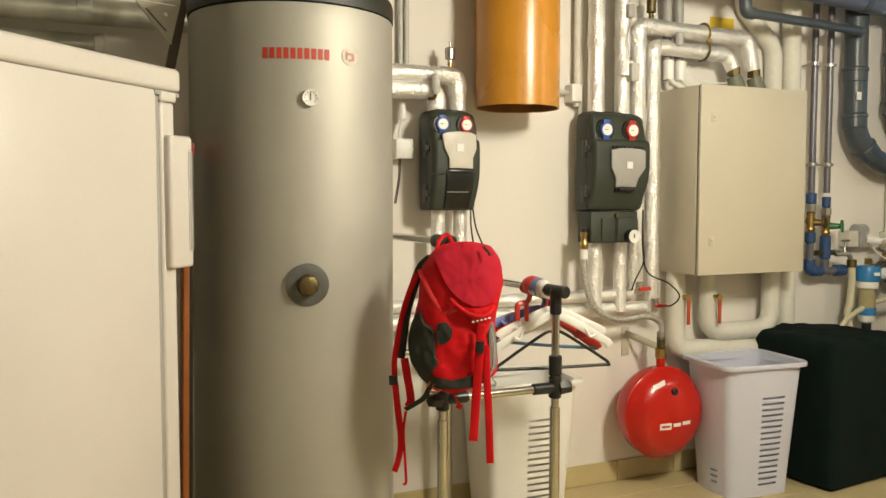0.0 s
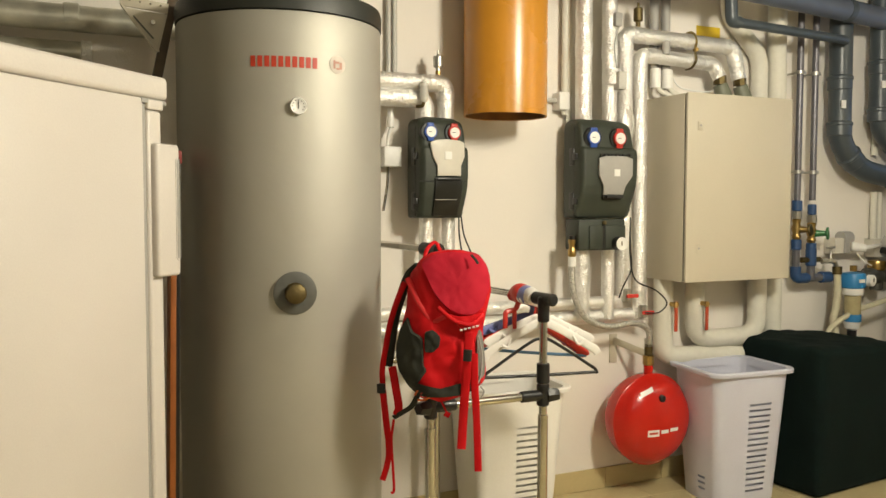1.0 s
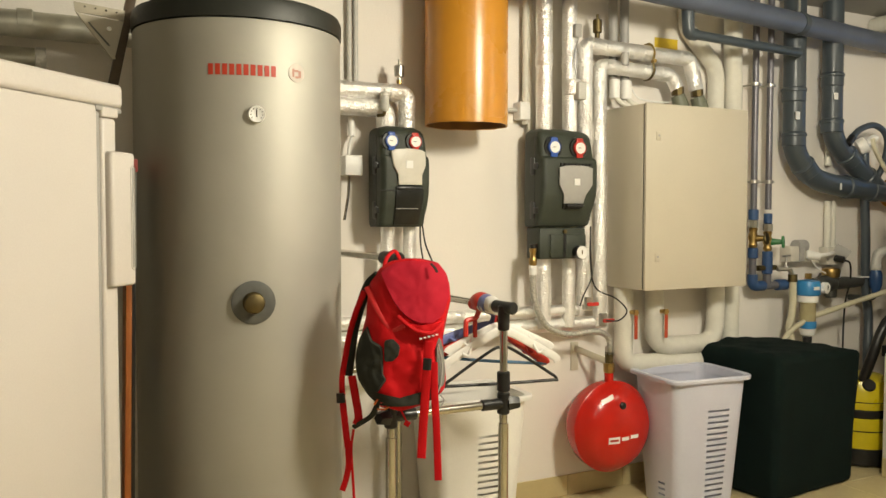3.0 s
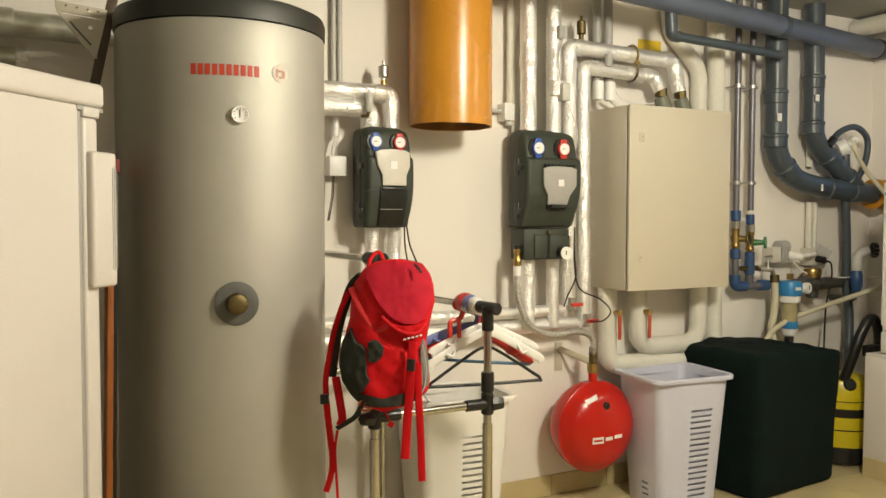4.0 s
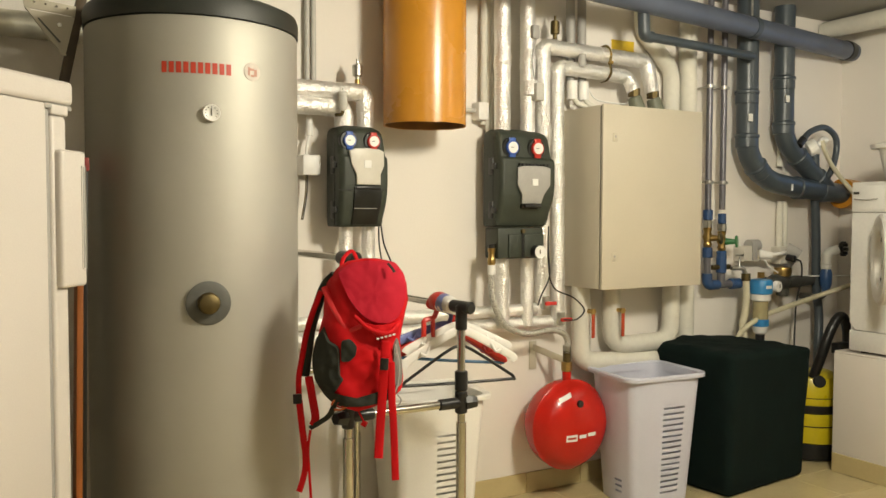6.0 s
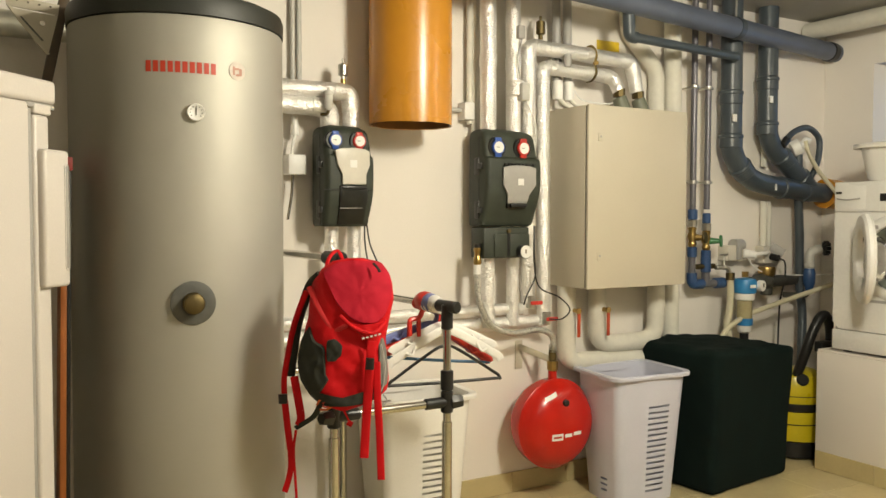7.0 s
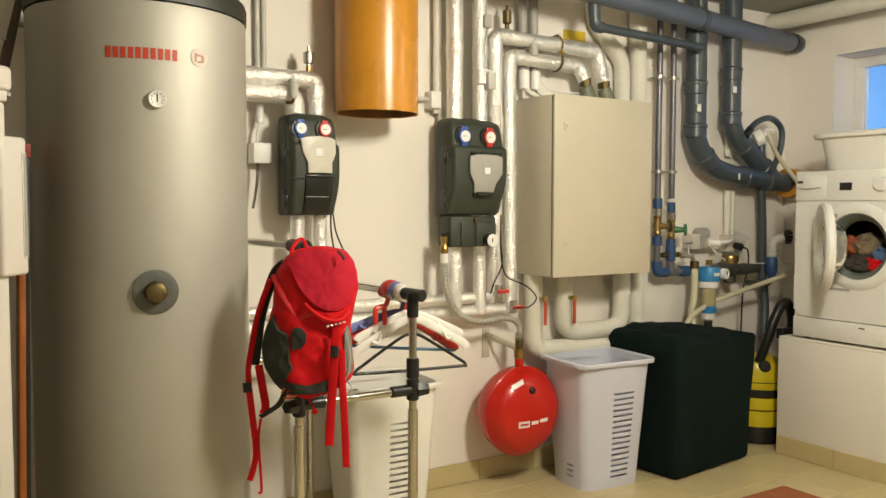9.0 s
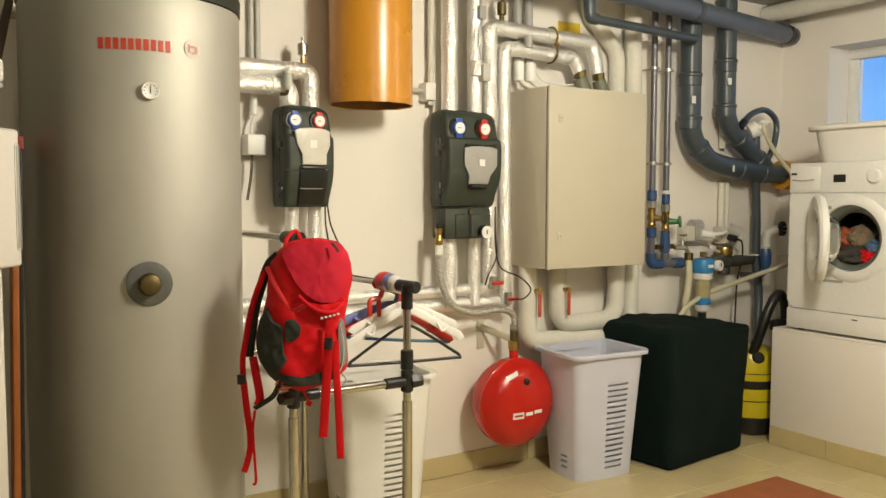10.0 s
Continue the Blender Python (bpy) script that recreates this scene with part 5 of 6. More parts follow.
# ---- laundry baskets ----
def laundry_basket(cx, cy, rz, material, label):
    t = thing("laundry_basket", label, "laundry basket", (cx, cy, 0), "laundry baskets", rz=rz)
    turn = Matrix.Translation((cx, cy, 0)) @ Matrix.Rotation(radians(rz), 4, "Z")
    H_ = 0.598
    zs = [0.0, 0.012, 0.03]
    z, slots = 0.05, []
    for k in range(16):
        slots.append(len(zs) - 1 + 1)
        zs += [z, z + 0.0098]
        z += 0.0265
    upper = [len(zs), len(zs) + 2]
    zs += [0.492, 0.500, 0.525, 0.533, 0.56, H_]
    def dims(z):
        f = z / H_
        return 0.330 + 0.076 * f, 0.255 + 0.076 * f
    rings = []
    b = bmesh.new()
    for z in zs:
        w, d = dims(z)
        r = 0.045
        pts = []
        for k, (ux, uy, L, D) in enumerate(((1, 0, w, d), (0, 1, d, w), (-1, 0, w, d), (0, -1, d, w))):
            for i in range(13):
                s = (-0.5 + i / 12) * 2
                along = s * (L / 2 - r)
                bulge = 0.010 * (1 - s * s)
                nx, ny = uy, -ux
                pts.append((ux * along + nx * (D / 2 + bulge), uy * along + ny * (D / 2 + bulge)))
            for i in range(1, 8):
                a = i / 8 * math.pi / 2
                cx_, cy_ = ux * (L / 2 - r) + uy * (D / 2 - r), uy * (L / 2 - r) - ux * (D / 2 - r)
                nx, ny = uy, -ux
                pts.append((cx_ + r * (nx * math.cos(a) + ux * math.sin(a)), cy_ + r * (ny * math.cos(a) + uy * math.sin(a))))
        rings.append([b.verts.new((x, y, z)) for x, y in pts])
    n = len(rings[0])
    for j, (a, c) in enumerate(zip(rings, rings[1:])):
        for i in range(n):
            side, k = divmod(i, 20)
            if j in slots and ((side in (0, 2) and k in (5, 6, 7, 8, 9)) or (side == 3 and k in (7, 8, 9) and j < slots[3])):
                continue
            if j in upper and side == 2 and 6 < k < 11:
                continue
            b.faces.new((a[i], a[(i + 1) % n], c[(i + 1) % n], c[i]))
    b.faces.new(rings[0])
    b.transform(turn)
    part("body", shell(b, 0.003), material, t)
    w, d = dims(H_)
    rim = ring_loft([(rounded_rect(0, 0, w + 0.004, d + 0.004, 0.05), H_ - 0.012), (rounded_rect(0, 0, w + 0.05, d + 0.045, 0.06), H_ - 0.010), (rounded_rect(0, 0, w + 0.054, d + 0.049, 0.062), H_ + 0.004), (rounded_rect(0, 0, w + 0.046, d + 0.04, 0.058), H_ + 0.010), (rounded_rect(0, 0, w - 0.004, d - 0.004, 0.046), H_ + 0.006), (rounded_rect(0, 0, w - 0.008, d - 0.008, 0.044), H_ - 0.03)], cap_first=False)
    rim.transform(turn)
    part("rim", rim, material, t)
    return t


laundry_basket(2.812, 2.916, -5, M["basket"], "pale grey-white slotted plastic laundry basket")
laundry_basket(1.672, 3.005, -4, M["basket2"], "cream-white slotted plastic laundry basket behind the rack")

# ---- covered box ----
cv = thing("covered_box", "box under a dark blue-black cloth cover", "covered box", (3.394, 2.925, 0), rz=6.2)
bx = box((-0.312, -0.225, 0.002), (0.32, 0.225, 0.625), 0.03, 4)
bmesh.ops.subdivide_edges(bx, edges=[e for e in bx.edges if e.calc_length() > 0.1], cuts=16, use_grid_fill=True)
for v in bx.verts:
    c = v.co
    fx_, fz_ = c.x / 0.32, c.z / 0.625
    if c.z > 0.55:
        c.z += 0.038 + 0.010 * (1 - fx_) + 0.030 * max(0, 1 - (fx_ + 0.1) ** 2) * max(0, 0.5 + c.y / 0.45)
    c.x += (0.02 * fz_ + 0.04 * fz_ ** 3) * max(fx_, 0)
    c.y *= 1 + 0.03 * fz_
    if c.z > 0.45:
        fold = abs(noise.noise(Vector((c.x * 6 + 2, c.y * 9, 3.0))))
        c.z += (0.014 * fold + 0.005 * noise.noise(Vector((c.x * 15, c.y * 13, 1.0)))) * (c.z - 0.45) / 0.17
    drape = 0.4 + 0.6 * fz_
    c.x += 0.009 * drape * noise.noise(Vector((c.x * 4, c.y * 6, c.z * 3)))
    c.y -= 0.010 * drape * noise.noise(Vector((c.x * 6, 2.0, c.z * 2.5))) + 0.004 * noise.noise(Vector((c.x * 16, c.y, c.z * 5)))
bx.transform(Matrix.Translation((3.394, 2.925, 0)) @ Matrix.Rotation(radians(6.2), 4, "Z"))
top = bx.copy()
bmesh.ops.delete(top, geom=[f for f in top.faces if f.calc_center_median().z < 0.635], context="FACES")
bmesh.ops.delete(bx, geom=[f for f in bx.faces if f.calc_center_median().z >= 0.635], context="FACES")
part("skirt", bx, M["navy"], cv, "hanging sides of the cloth cover")
part("top_panel", top, M["navy"], cv, "creased top of the cloth cover")

# ---- vacuum cleaner ----
vc = thing("vacuum_cleaner", "yellow and black wet-dry vacuum cleaner with a hose", "vacuum cleaner", (4.10, 2.98, 0))
vcx, vcy = 4.10, 2.975
part("tub", lathe([(0.15, 0.09), (0.165, 0.10), (0.17, 0.25), (0.168, 0.262)], (vcx, vcy, 0), n=36), M["yellow"], vc, "yellow plastic tub")
part("base", lathe([(0.13, 0.0), (0.165, 0.01), (0.172, 0.05), (0.165, 0.095), (0.14, 0.095)], (vcx, vcy, 0), n=36), M["black"], vc, "black wheeled base")
part("belt", lathe([(0.169, 0.262), (0.176, 0.27), (0.176, 0.30), (0.169, 0.308)], (vcx, vcy, 0), n=36), M["black"], vc, "black closing band")
part("hood", lathe([(0.168, 0.308), (0.172, 0.33), (0.165, 0.42), (0.15, 0.455), (0.11, 0.475), (0, 0.48)], (vcx, vcy, 0), n=36), M["yellow"], vc, "yellow motor hood")
for z in (0.19, 0.345):
    part("stripe", lathe([(0.170, z), (0.1735, z + 0.003), (0.170, z + 0.006)], (vcx, vcy, 0), n=36), M["black"], vc)
part("knob", lathe([(0.034, 0), (0.034, 0.02), (0.028, 0.026), (0, 0.026)], (vcx - 0.085, vcy - 0.11, 0.435), (-0.5, -0.8, 0.4), 18), M["black"], vc)
part("switch", lathe([(0.022, 0), (0.022, 0.012), (0, 0.014)], (vcx + 0.02, vcy - 0.155, 0.415), (0.05, -0.9, 0.3), 16), M["black"], vc)
part("hose", sweep(smooth_path([(4.01, 2.90, 0.44), (4.03, 2.86, 0.58), (4.07, 2.84, 0.71), (4.125, 2.83, 0.785), (4.175, 2.83, 0.775), (4.205, 2.83, 0.70), (4.205, 2.83, 0.60), (4.20, 2.84, 0.40)]), 0.027, 14, wob=0.05), M["black"], vc, "black suction hose")
part("hose_clip", box((4.085, 2.795, 0.59), (4.20, 2.845, 0.650), 0.008), M["black"], vc)

# ---- doormat ----
dm = thing("doormat", "flat rust-brown doormat on the tiles", "doormat", (3.1, 2.0, 0))
part("mat_body", box((2.50, 1.70, 0.001), (3.487, 2.352, 0.011), 0.004), M["matting"], dm)
part("edging", box((2.50, 1.694, 0.0005), (3.494, 2.359, 0.006), 0.002), M["orangewood"], dm)


# ---- clothes rack, seen from its end ----
RL, RR, RY, RF = 1.024, 1.425, 2.30, 3.06
rk = thing("clothes_rack", "chrome tube clothes rack with two rails at different heights", "clothes rack", (RL, RY, 0))
for x, zt, x2 in ((RL, 1.20, 0.995), (RR, 1.03, 1.380)):
    for xx, y in ((x, RY), (x2, RF)):
        po = part("post", rod((xx, y, 0.05), (xx, y, 0.66), 0.0168, n=20), M["chrome"], rk)
        part("inner_tube", rod((xx, y, 0.66), (xx, y, zt), 0.0130, n=20), M["chrome"], po)
        part("height_collar", rod((xx, y, 0.765), (xx, y, 0.83), 0.0215, n=20, edge=0.003), M["black"], po, "black height clamp")
        part("top_joint", rod((xx, y, zt - 0.065), (xx, y, zt + 0.018), 0.0195, n=18, edge=0.004), M["black"], po, "black plastic top joint")
        part("knuckle", rod((xx + 0.012, y - 0.045, zt + 0.01), (xx - 0.002, y + 0.055, zt + 0.01), 0.0205, n=18, edge=0.005), M["black"], po)
        part("foot_joint", rod((xx, y, 0.03), (xx, y, 0.10), 0.021, n=16, edge=0.004), M["black"], po, "black foot joint")
    part("rail", rod((x, RY, zt + 0.01), (x2, RF, zt + 0.01), 0.0125, n=18), M["chrome"], rk)
    part("base_tube", rod((x, RY, 0.05), (x2, RF, 0.05), 0.013, n=16), M["chrome"], rk)
for y, xa, xb in ((RY, RL, RR), (RF, 0.995, 1.380)):
    cr = part("cross_tube", rod((xa, y, 0.725), (xb, y, 0.725), 0.0135, n=18), M["chrome"], rk)
    for x, s in ((xa, 1), (xb, -1)):
        part("tee_joint", rod((x - 0.012 * s, y, 0.725), (x + 0.085 * s, y, 0.725), 0.0185, n=16, edge=0.004), M["black"], cr, "black tee joint")
        part("tee_sleeve", rod((x, y, 0.69), (x, y, 0.762), 0.021, n=16, edge=0.004), M["black"], cr)
        part("screw_knob", rod((x - 0.012 * s, y - 0.004, 0.725), (x - 0.050 * s, y - 0.02, 0.728), 0.026, 0.021, n=6, edge=0.004), M["black"], cr, "black hexagonal screw knob")
part("side_foot", rod((1.40, RF, 0.05), (1.56, RF - 0.02, 0.045), 0.015, n=16), M["chrome"], rk)


def hanger(y, cx, top, half, drop, material, label, flat=0.45, thick=0.013, bar=None, barmat=None, turn=0.0, notch=False, tilt=0.0):
    """Shoulders from a neck, with a hook over the rail and an optional trouser bar."""
    t = thing("clothes_hanger", label, "clothes hanger", (RR, y, 1.05), "hangers on the rail")
    m = Matrix.Translation((cx, y, top)) @ Matrix.Rotation(radians(turn), 4, "Z") @ Matrix.Rotation(radians(tilt), 4, "Y") @ Matrix.Translation((0, 0, -top))

    def at(pts):
        return [m @ Vector(p) for p in pts]
    for s in (1, -1):
        q = [(0, 0, top), (s * 0.03, 0, top - 0.006), (s * half * 0.5, 0, top - drop * 0.42), (s * half * 0.85, 0, top - drop * 0.82), (s * half * 0.96, 0, top - drop * 0.95), (s * half, 0, top - drop * 1.08)]
        part("shoulder", sweep(smooth_path(at(q)), thick, 12, flat=flat), material, t)
        if notch:
            part("notch_hook", sweep(smooth_path(at([(s * half * 0.55, 0, top - drop * 0.46), (s * half * 0.62, -0.012, top - drop * 0.72), (s * half * 0.72, -0.012, top - drop * 0.66)])), 0.005, 8), material, t)
    hk = at([(0, 0, top), (0, 0, 1.00)]) + [Vector((RR - 0.018, y, 1.025)), Vector((RR - 0.016, y, 1.050)), Vector((RR, y, 1.062)), Vector((RR + 0.018, y, 1.045))]
    part("hook", sweep(smooth_path(hk), 0.0035 if not notch else 0.008, 8), material if notch else M["steel"], t)
    if bar is not None:
        part("trouser_bar", sweep(smooth_path(at([(-half, 0, bar), (0, 0, bar - 0.002), (half, 0, bar)])), 0.0055, 10), barmat or material, t)
    return t


HW = mat("white_hanger", (0.78, 0.76, 0.72), 0.35)
HB = mat("blue_hanger", (0.16, 0.19, 0.42), 0.35)
HK = mat("cyan_bar", (0.05, 0.14, 0.26), 0.4)
hanger(2.385, 1.470, 0.895, 0.205, 0.118, M["black"], "black hanger with a trouser bar", 0.8, 0.0055, 0.772, turn=-10)
hanger(2.405, 1.484, 0.945, 0.205, 0.105, HW, "white moulded plastic hanger", 0.22, 0.0145, None, turn=-10, notch=True)
hanger(2.425, 1.486, 0.960, 0.190, 0.080, HW, "white moulded plastic hanger", 0.22, 0.0155, None, turn=-10, notch=True)
hanger(2.445, 1.482, 0.945, 0.200, 0.100, M["redpl"], "red plastic hanger with a blue bar", 0.28, 0.016, 0.838, HK, turn=-10, notch=True, tilt=6)
hanger(2.465, 1.470, 0.957, 0.200, 0.088, HB, "blue moulded plastic clothes hanger", 0.28, 0.016, None, turn=-10, notch=True, tilt=9)
hanger(2.485, 1.488, 0.940, 0.205, 0.095, M["redpl"], "red moulded plastic clothes hanger", 0.28, 0.014, None, turn=-10, notch=True, tilt=7)
tg = thing("hanger_tag", "red plastic size tag hanging from a hanger", "tag", (1.36, 2.44, 0.98))
part("ring", sweep(rounded([(1.36, 2.44, 0.93), (1.36, 2.44, 0.985), (1.40, 2.44, 0.99), (1.412, 2.44, 1.02)], 0.01), 0.009, 8), M["redpl"], tg)
part("tab", box((1.388, 2.434, 0.925), (1.402, 2.446, 0.985), 0.003), M["redpl"], tg)
for k, (mt, yy) in enumerate(((HW, 2.375), (HB, 2.405), (M["redpl"], 2.44))):
    w = thing("hook_sleeve", "coloured plastic sleeve over the hanger hooks", "sleeve", (RR, yy, 1.04), "hook sleeves")
    part("sleeve", sweep(smooth_path([(RR - k * 0.001, yy - 0.014, 1.040), (RR - 0.002 - k * 0.001, yy, 1.046), (RR - k * 0.001, yy + 0.018, 1.043)], 4), 0.026 + 0.004 * k, 20, wob=0.06), mt, w)

# ---- backpack hanging on the rack ----
BC, BR, BA = Vector((1.0147, 2.1866, 0)), Vector((0.8781, -0.4784, 0)), Vector((0.4784, 0.8781, 0))
BROWS = [(1.215, 0.005, 0.045), (1.210, -0.033, 0.074), (1.188, -0.066, 0.112), (1.147, -0.096, 0.135), (1.097, -0.104, 0.140), (1.048, -0.107, 0.129), (0.982, -0.124, 0.116), (0.916, -0.137, 0.121), (0.865, -0.128, 0.126), (0.835, -0.112, 0.122), (0.812, -0.088, 0.098), (0.795, -0.055, 0.055), (0.790, -0.02, 0.02)]
bp = thing("backpack", "red and grey hiking backpack hanging on the clothes rack", "backpack", (1.0147, 2.1866, 0.755))


def pack_row(z):
    zs = [r[0] for r in BROWS]
    for a, b in zip(BROWS, BROWS[1:]):
        if b[0] <= z <= a[0]:
            t = (a[0] - z) / (a[0] - b[0])
            return a[1] + (b[1] - a[1]) * t, a[2] + (b[2] - a[2]) * t
    return BROWS[0][1:] if z > zs[0] else BROWS[-1][1:]


def pack_depth(z):
    return 0.095 * max(0.05, 1 - ((z - 0.94) / 0.30) ** 4) * (1.12 - 0.25 * (z - 0.75))


def pack_point(lat, z, out=0.0, back=False):
    """A point of the pack's skin, by its place across and its height."""
    l, r = pack_row(z)
    c, h = (l + r) / 2, max((r - l) / 2, 0.004)
    s = max(-1, min(1, (lat - c) / h))
    d = pack_depth(z)
    dep = d * (max(0, 1 - abs(s) ** 2.6)) ** 0.5
    crease = 0.010 * noise.noise(Vector((lat * 20 + z * 9, z * 12, 1.7))) + 0.0035 * noise.noise(Vector((lat * 60, z * 45, 4.0)))
    dep = (dep + crease + out) if not back else -dep * 0.8
    return BC + BR * (lat + out * s * 0.7) - BA * dep + Vector((0, 0, z))


def pack_patch(poly, out, rings=9, steps=8, soft=3):
    """A panel sewn on the pack, round a star-shaped outline."""
    cx, cz = sum(p[0] for p in poly) / len(poly), sum(p[1] for p in poly) / len(poly)
    ring = []
    for a, b in zip(poly, poly[1:] + poly[:1]):
        ring += [(a[0] + (b[0] - a[0]) * i / steps, a[1] + (b[1] - a[1]) * i / steps) for i in range(steps)]
    for _ in range(soft):
        ring = [((a[0] + 2 * b[0] + c[0]) / 4, (a[1] + 2 * b[1] + c[1]) / 4) for a, b, c in zip(ring[-1:] + ring[:-1], ring, ring[1:] + ring[:1])]
    b = bmesh.new()
    mid = b.verts.new(pack_point(cx, cz, out))
    last = None
    for k in range(1, rings + 1):
        f = k / rings
        o = out if f < 1 else -0.006
        cur = [b.verts.new(pack_point(cx + (x - cx) * f, cz + (z - cz) * f, o)) for x, z in ring]
        n = len(cur)
        for i in range(n):
            if last is None:
                b.faces.new((mid, cur[i], cur[(i + 1) % n]))
            else:
                b.faces.new((last[i], cur[i], cur[(i + 1) % n], last[(i + 1) % n]))
        last = cur
    return b


b = bmesh.new()
rings = []
for k in range(61):
    z = 1.2149 - (1.2149 - 0.7901) * k / 60
    l, r = pack_row(z)
    c, h = (l + r) / 2, (r - l) / 2
    ring = []
    for i in range(72):
        a = 2 * math.pi * i / 72
        ring.append(b.verts.new(pack_point(c + h * math.cos(a), z, 0, math.sin(a) < 0)))
    rings.append(ring)
for a, c in zip(rings, rings[1:]):
    for i in range(72):
        b.faces.new((a[i], a[(i + 1) % 72], c[(i + 1) % 72], c[i]))
b.faces.new(rings[0])
b.faces.new(rings[-1])
part("main_bag", b, M["redfab"], bp, "bright red nylon main bag")
part("lid", pack_patch([(-0.064, 1.186), (-0.022, 1.210), (0.050, 1.217), (0.107, 1.204), (0.132, 1.170), (0.139, 1.112), (0.119, 1.051), (0.090, 1.028), (0.050, 1.032), (0.018, 1.050), (-0.018, 1.090), (-0.044, 1.142)], 0.014, steps=10, soft=4), M["redlid"], bp, "dull crimson lid pocket")
part("side_pocket", pack_patch([(-0.098, 1.034), (-0.082, 0.992), (-0.047, 0.975), (-0.046, 0.893), (-0.036, 0.880), (-0.046, 0.862), (-0.064, 0.836), (-0.105, 0.832), (-0.126, 0.872), (-0.135, 0.940), (-0.122, 0.995)], 0.008), M["greyfab"], bp, "dark grey mesh side pocket")
part("front_patch", pack_patch([(-0.046, 0.992), (-0.020, 0.998), (0.002, 0.976), (-0.002, 0.948), (-0.020, 0.930), (-0.046, 0.928)], 0.006), M["greyfab"], bp, "dark grey round reinforcement")
part("base_panel", pack_patch([(-0.122, 0.862), (-0.104, 0.834), (-0.061, 0.830), (-0.030, 0.818), (0.055, 0.828), (0.100, 0.850), (0.122, 0.868), (0.116, 0.832), (0.088, 0.812), (0.016, 0.802), (-0.071, 0.800), (-0.104, 0.822)], 0.007), M["greyfab"], bp, "dark grey base panel")
part("side_strip", pack_patch([(0.096, 0.969), (0.108, 0.998), (0.116, 0.956), (0.122, 0.885), (0.120, 0.850), (0.104, 0.840), (0.098, 0.891)], 0.006), M["palegrey_fab"], bp, "pale grey side panel")
part("lid_flap", pack_patch([(0.004, 1.046), (0.033, 1.018), (0.060, 0.995), (0.068, 0.972), (0.092, 0.972), (0.106, 1.008), (0.121, 1.050), (0.087, 1.040), (0.048, 1.036)], 0.017), M["redfab"], bp, "bright red lid flap narrowing to the strap")


def strap(name, pts, width, material, label="", out=0.02, thick=0.18):
    """Webbing through points given across and up, lying out from the skin or hanging free."""
    path = smooth_path([BC + BR * p[0] - BA * (p[2] if len(p) > 2 else 0.0) + Vector((0, 0, p[1])) for p in pts], 6)
    return part(name, sweep(path, width, 12, flat=thick, side=tuple(BR)), material, bp, label)


strap("shoulder_strap", [(-0.070, 1.170, 0.02), (-0.100, 1.140, 0.0), (-0.125, 1.080, -0.02), (-0.147, 1.008, -0.03), (-0.158, 0.935, -0.03), (-0.166, 0.866, -0.02)], 0.0145, M["greyfab"], "dark grey padded shoulder strap", thick=0.55)
strap("strap_edging", [(-0.112, 1.120, 0.005), (-0.138, 1.060, -0.01), (-0.160, 0.990, -0.02), (-0.172, 0.925, -0.02), (-0.181, 0.862, -0.01), (-0.180, 0.797, -0.01)], 0.0085, M["redfab"], "red edging of the shoulder strap", thick=0.5)
strap("strap_adjuster", [(-0.184, 0.818, 0.0), (-0.183, 0.790, 0.0)], 0.013, M["black"], "black strap adjuster", thick=0.5)
strap("shoulder_strap", [(-0.152, 0.868, -0.01), (-0.140, 0.807, 0.0), (-0.130, 0.752, 0.01), (-0.137, 0.728, 0.01)], 0.012, M["redfab"])
strap("webbing", [(-0.180, 0.797, -0.01), (-0.172, 0.718, -0.01), (-0.164, 0.652, -0.01)], 0.010, M["redfab"], "red hanging webbing")
strap("webbing", [(-0.164, 0.652, -0.01), (-0.163, 0.60, -0.01), (-0.172, 0.555, -0.01), (-0.182, 0.525, -0.01)], 0.009, M["redfab"])
strap("webbing", [(-0.146, 0.712, 0.0), (-0.153, 0.652, 0.0), (-0.149, 0.569, 0.0), (-0.146, 0.500, 0.0), (-0.155, 0.49, 0.0)], 0.004, M["redfab"])
strap("hip_belt", [(-0.066, 0.805, 0.05), (-0.086, 0.765, 0.04), (-0.115, 0.740, 0.02), (-0.146, 0.718, 0.0)], 0.008, M["greyfab"], "dark grey hip belt end", thick=0.5)
strap("front_strap", [(0.081, 0.990, 0.112), (0.079, 0.949, 0.114), (0.075, 0.900, 0.114), (0.070, 0.825, 0.104), (0.064, 0.745, 0.095), (0.059, 0.656, 0.095)], 0.0125, M["redfab"], "red lid strap hanging down")
strap("front_strap", [(0.095, 0.93, 0.098), (0.097, 0.835, 0.100), (0.102, 0.739, 0.095), (0.107, 0.593, 0.095)], 0.0105, M["redfab"])
bk = strap("buckle", [(0.078, 0.944, 0.120), (0.076, 0.912, 0.120)], 0.012, M["black"], "black plastic buckle", thick=0.5)
strap("cord", [(0.106, 0.975, 0.07), (0.116, 0.916, 0.065), (0.112, 0.860, 0.07), (0.096, 0.815, 0.08), (0.108, 0.798, 0.08), (0.122, 0.815, 0.07), (0.112, 0.832, 0.075)], 0.0022, M["greypl"], "grey elastic cord", thick=1.0)
strap("gear_loop", [(-0.074, 0.806, 0.085), (-0.064, 0.820, 0.09), (-0.044, 0.824, 0.095), (-0.028, 0.810, 0.095), (-0.044, 0.794, 0.09), (-0.066, 0.792, 0.085)], 0.0030, mat("orange_cord", (0.60, 0.12, 0.015), 0.6), "orange cord loop", thick=1.0)
strap("gear_loop", [(-0.056, 0.812, 0.095), (-0.046, 0.817, 0.10), (-0.038, 0.808, 0.10), (-0.047, 0.801, 0.095), (-0.058, 0.805, 0.095)], 0.0026, M["redpl"], thick=1.0)
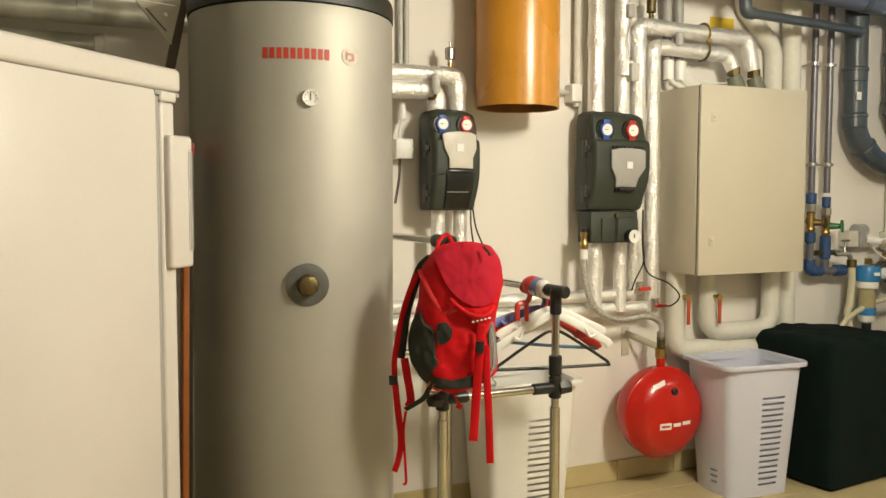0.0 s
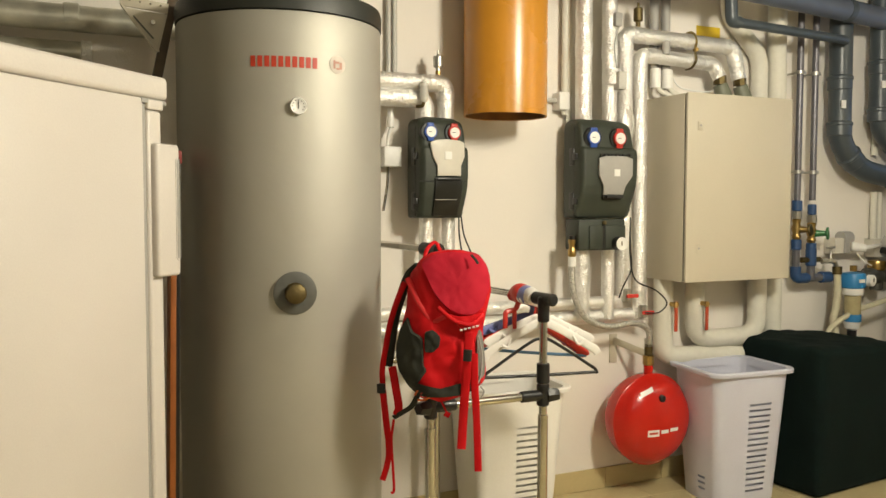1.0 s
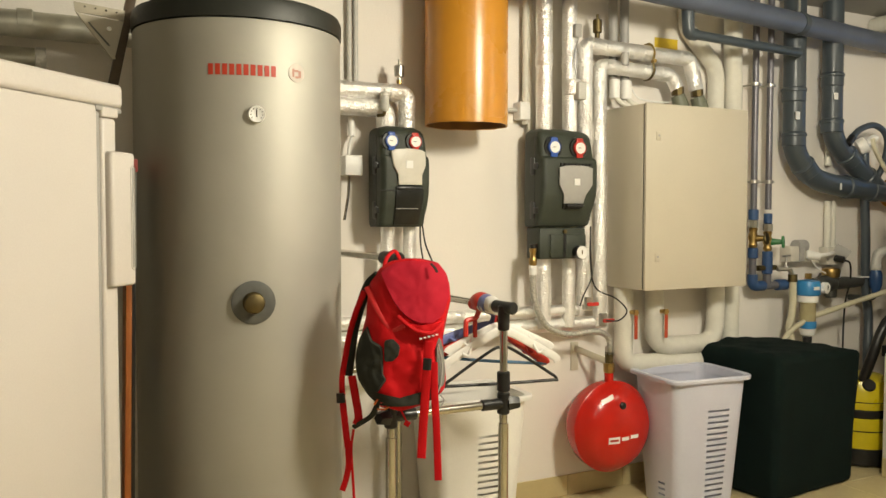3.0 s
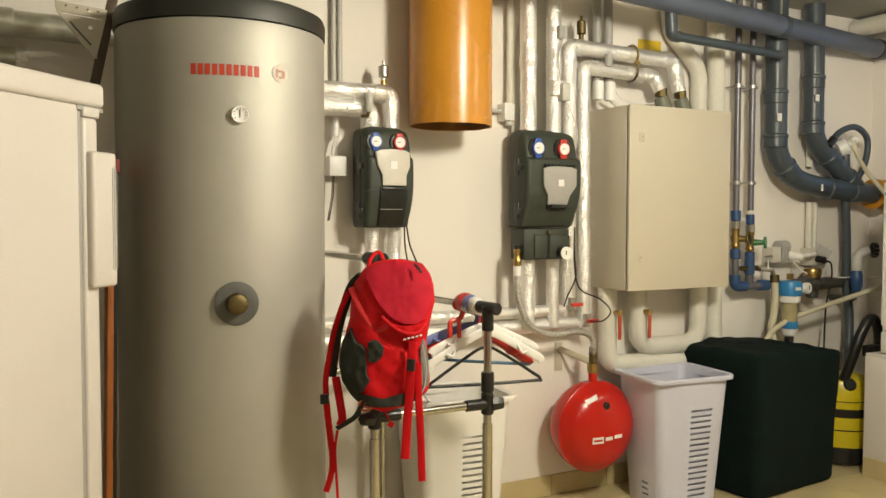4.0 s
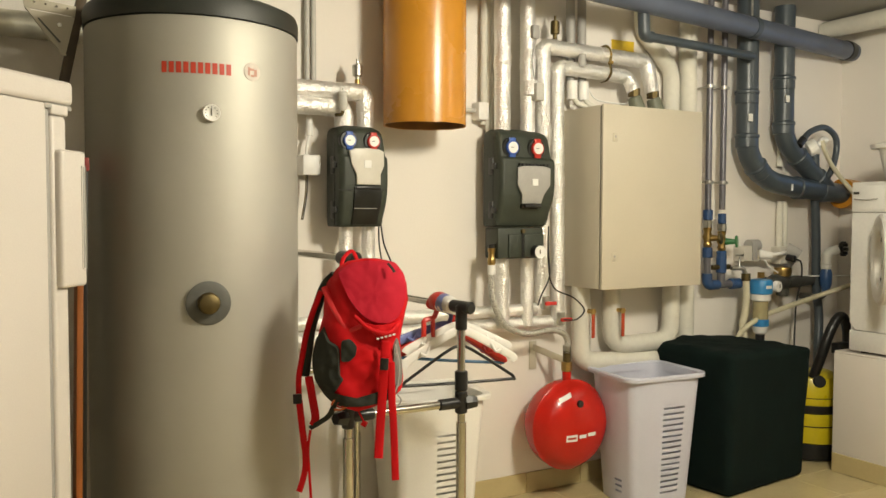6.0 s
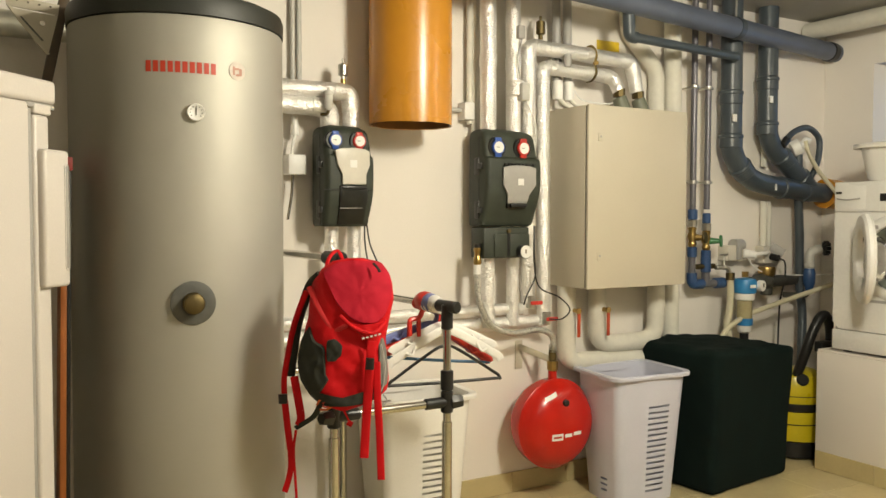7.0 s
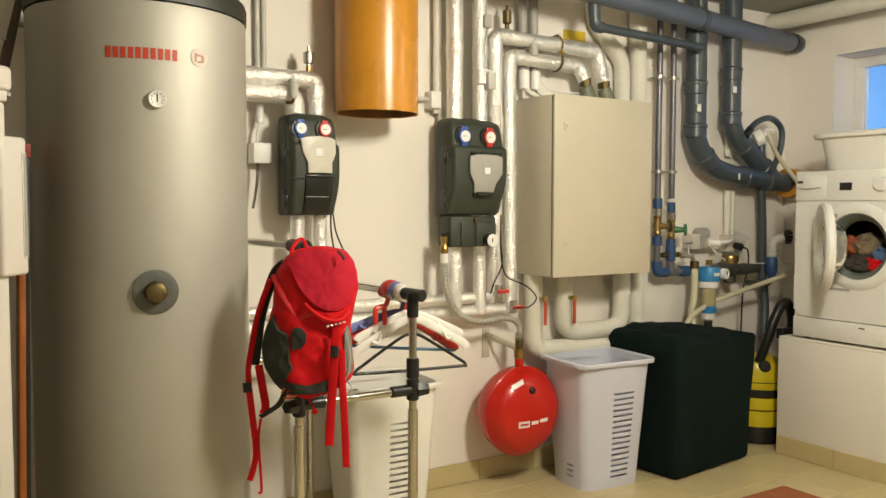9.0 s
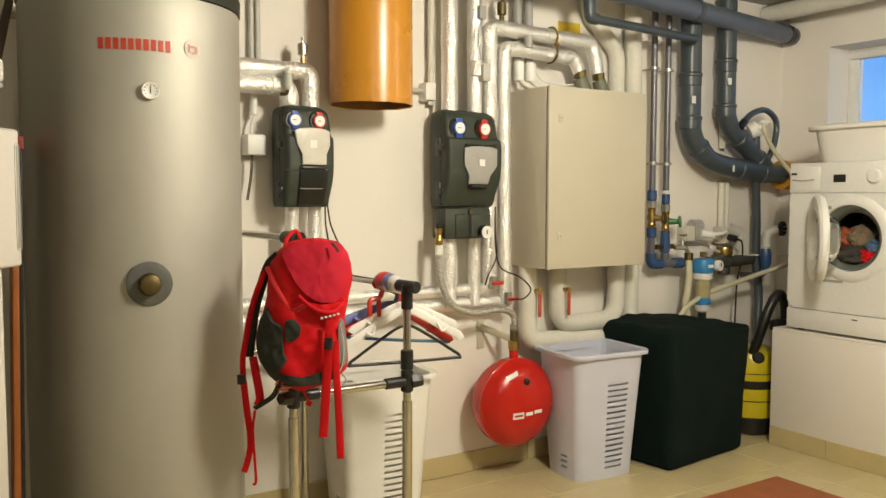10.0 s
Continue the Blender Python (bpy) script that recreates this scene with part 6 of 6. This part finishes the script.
strap("pull_tab", [(-0.010, 0.800, 0.06), (0.006, 0.772, 0.065), (0.016, 0.752, 0.07)], 0.0025, M["redfab"], thick=0.8)
strap("pull_tab", [(0.010, 0.752, 0.07), (0.024, 0.744, 0.07)], 0.008, M["redfab"], "small red pull tab", thick=0.4)
strap("hanging_loop", [(-0.055, 1.175, 0.02), (-0.048, 1.215, 0.0), (-0.025, 1.236, -0.02), (-0.005, 1.205, 0.0)], 0.006, M["redfab"], "red hanging loop", thick=0.5)
strap("lid_zip", [(0.085, 1.205, 0.07), (0.098, 1.192, 0.085), (0.104, 1.182, 0.09)], 0.004, M["greyfab"], thick=0.5)
strap("fold", [(-0.100, 1.134, 0.034), (-0.072, 1.085, 0.070), (-0.045, 1.045, 0.086), (-0.024, 1.020, 0.091), (0.012, 1.034, 0.095)], 0.009, mat("bright_red_fold", (0.60, 0.012, 0.016), 0.55), "bright red gathered fold", thick=0.6)
strap("lid_hem", [(-0.006, 1.060, 0.106), (0.022, 1.036, 0.113), (0.050, 1.020, 0.117), (0.090, 1.014, 0.108), (0.118, 1.038, 0.078)], 0.006, M["redfab"], thick=0.8)
bt = bmesh.new()
for k in range(5):
    q = BC + BR * (0.056 + k * 0.0110) - BA * (0.124 - k * 0.006) + Vector((0, 0, 0.999 + k * 0.0020))
    rod(q, q + BR * 0.007 + Vector((0, 0, 0.0012)), 0.0028, n=6, bm=bt)
part("maker_bars", bt, M["white"], bp, "small white maker's mark")

# ---- ceiling lamps out of view; the third fixture goes with the added fill ----
for x, y in LAMPS:
    l = thing("ceiling_lamp", "white ceiling lamp on a short cord, added out of view", "ceiling lamp", (x, y, CEIL), "ceiling lamps")
    part("base", rod((x, y, CEIL - 0.03), (x, y, CEIL), 0.11, n=32, edge=0.004), M["white"], l)
    part("cord", rod((x, y, CEIL - 0.16), (x, y, CEIL - 0.03), 0.004, n=8), M["white"], l)

# ---- tiles ----
def tile_mesh(name, sx, sy, sz, material, bev=0.0015):
    return mesh_of(name, box((0, 0, 0), (sx, sy, sz), bev, 1), material, smooth=False)


def tile_at(me, name, parent, at):
    ob = new(name, me)
    ob.parent = parent
    ob.matrix_parent_inverse = frame_of(parent).inverted()
    ob.matrix_basis = Matrix.Translation(at)
    return ob


tw, tl = 0.595, 0.292
big = tile_mesh("tile", tw - 0.003, tl - 0.003, 0.006, M["tile"])
for i in range(-4, 8):
    for j in range(-18, 4):
        x, y = 0.08 + i * tw, 2.452 + j * tl
        if x + tw > E_X + 0.2 or y + tl > W + 0.15:
            continue
        tile_at(big, "tile", floor, (x, y, -0.006))
wn_ = bpy.data.objects["wall_north"]
bt_m = tile_mesh("base_tile", 0.327, 0.009, 0.098, M["basetile"])
for i in range(-5, 15):
    tile_at(bt_m, "base_tile", wn_, (0.02 + i * 0.33, W - 0.0095, 0.001))
bp_m = tile_mesh("base_tile", 0.009, 0.327, 0.098, M["basetile"])
for j in range(4):
    tile_at(bp_m, "base_tile", ped, (PX0 - 0.0095, 2.392 - j * 0.33, 0.001))
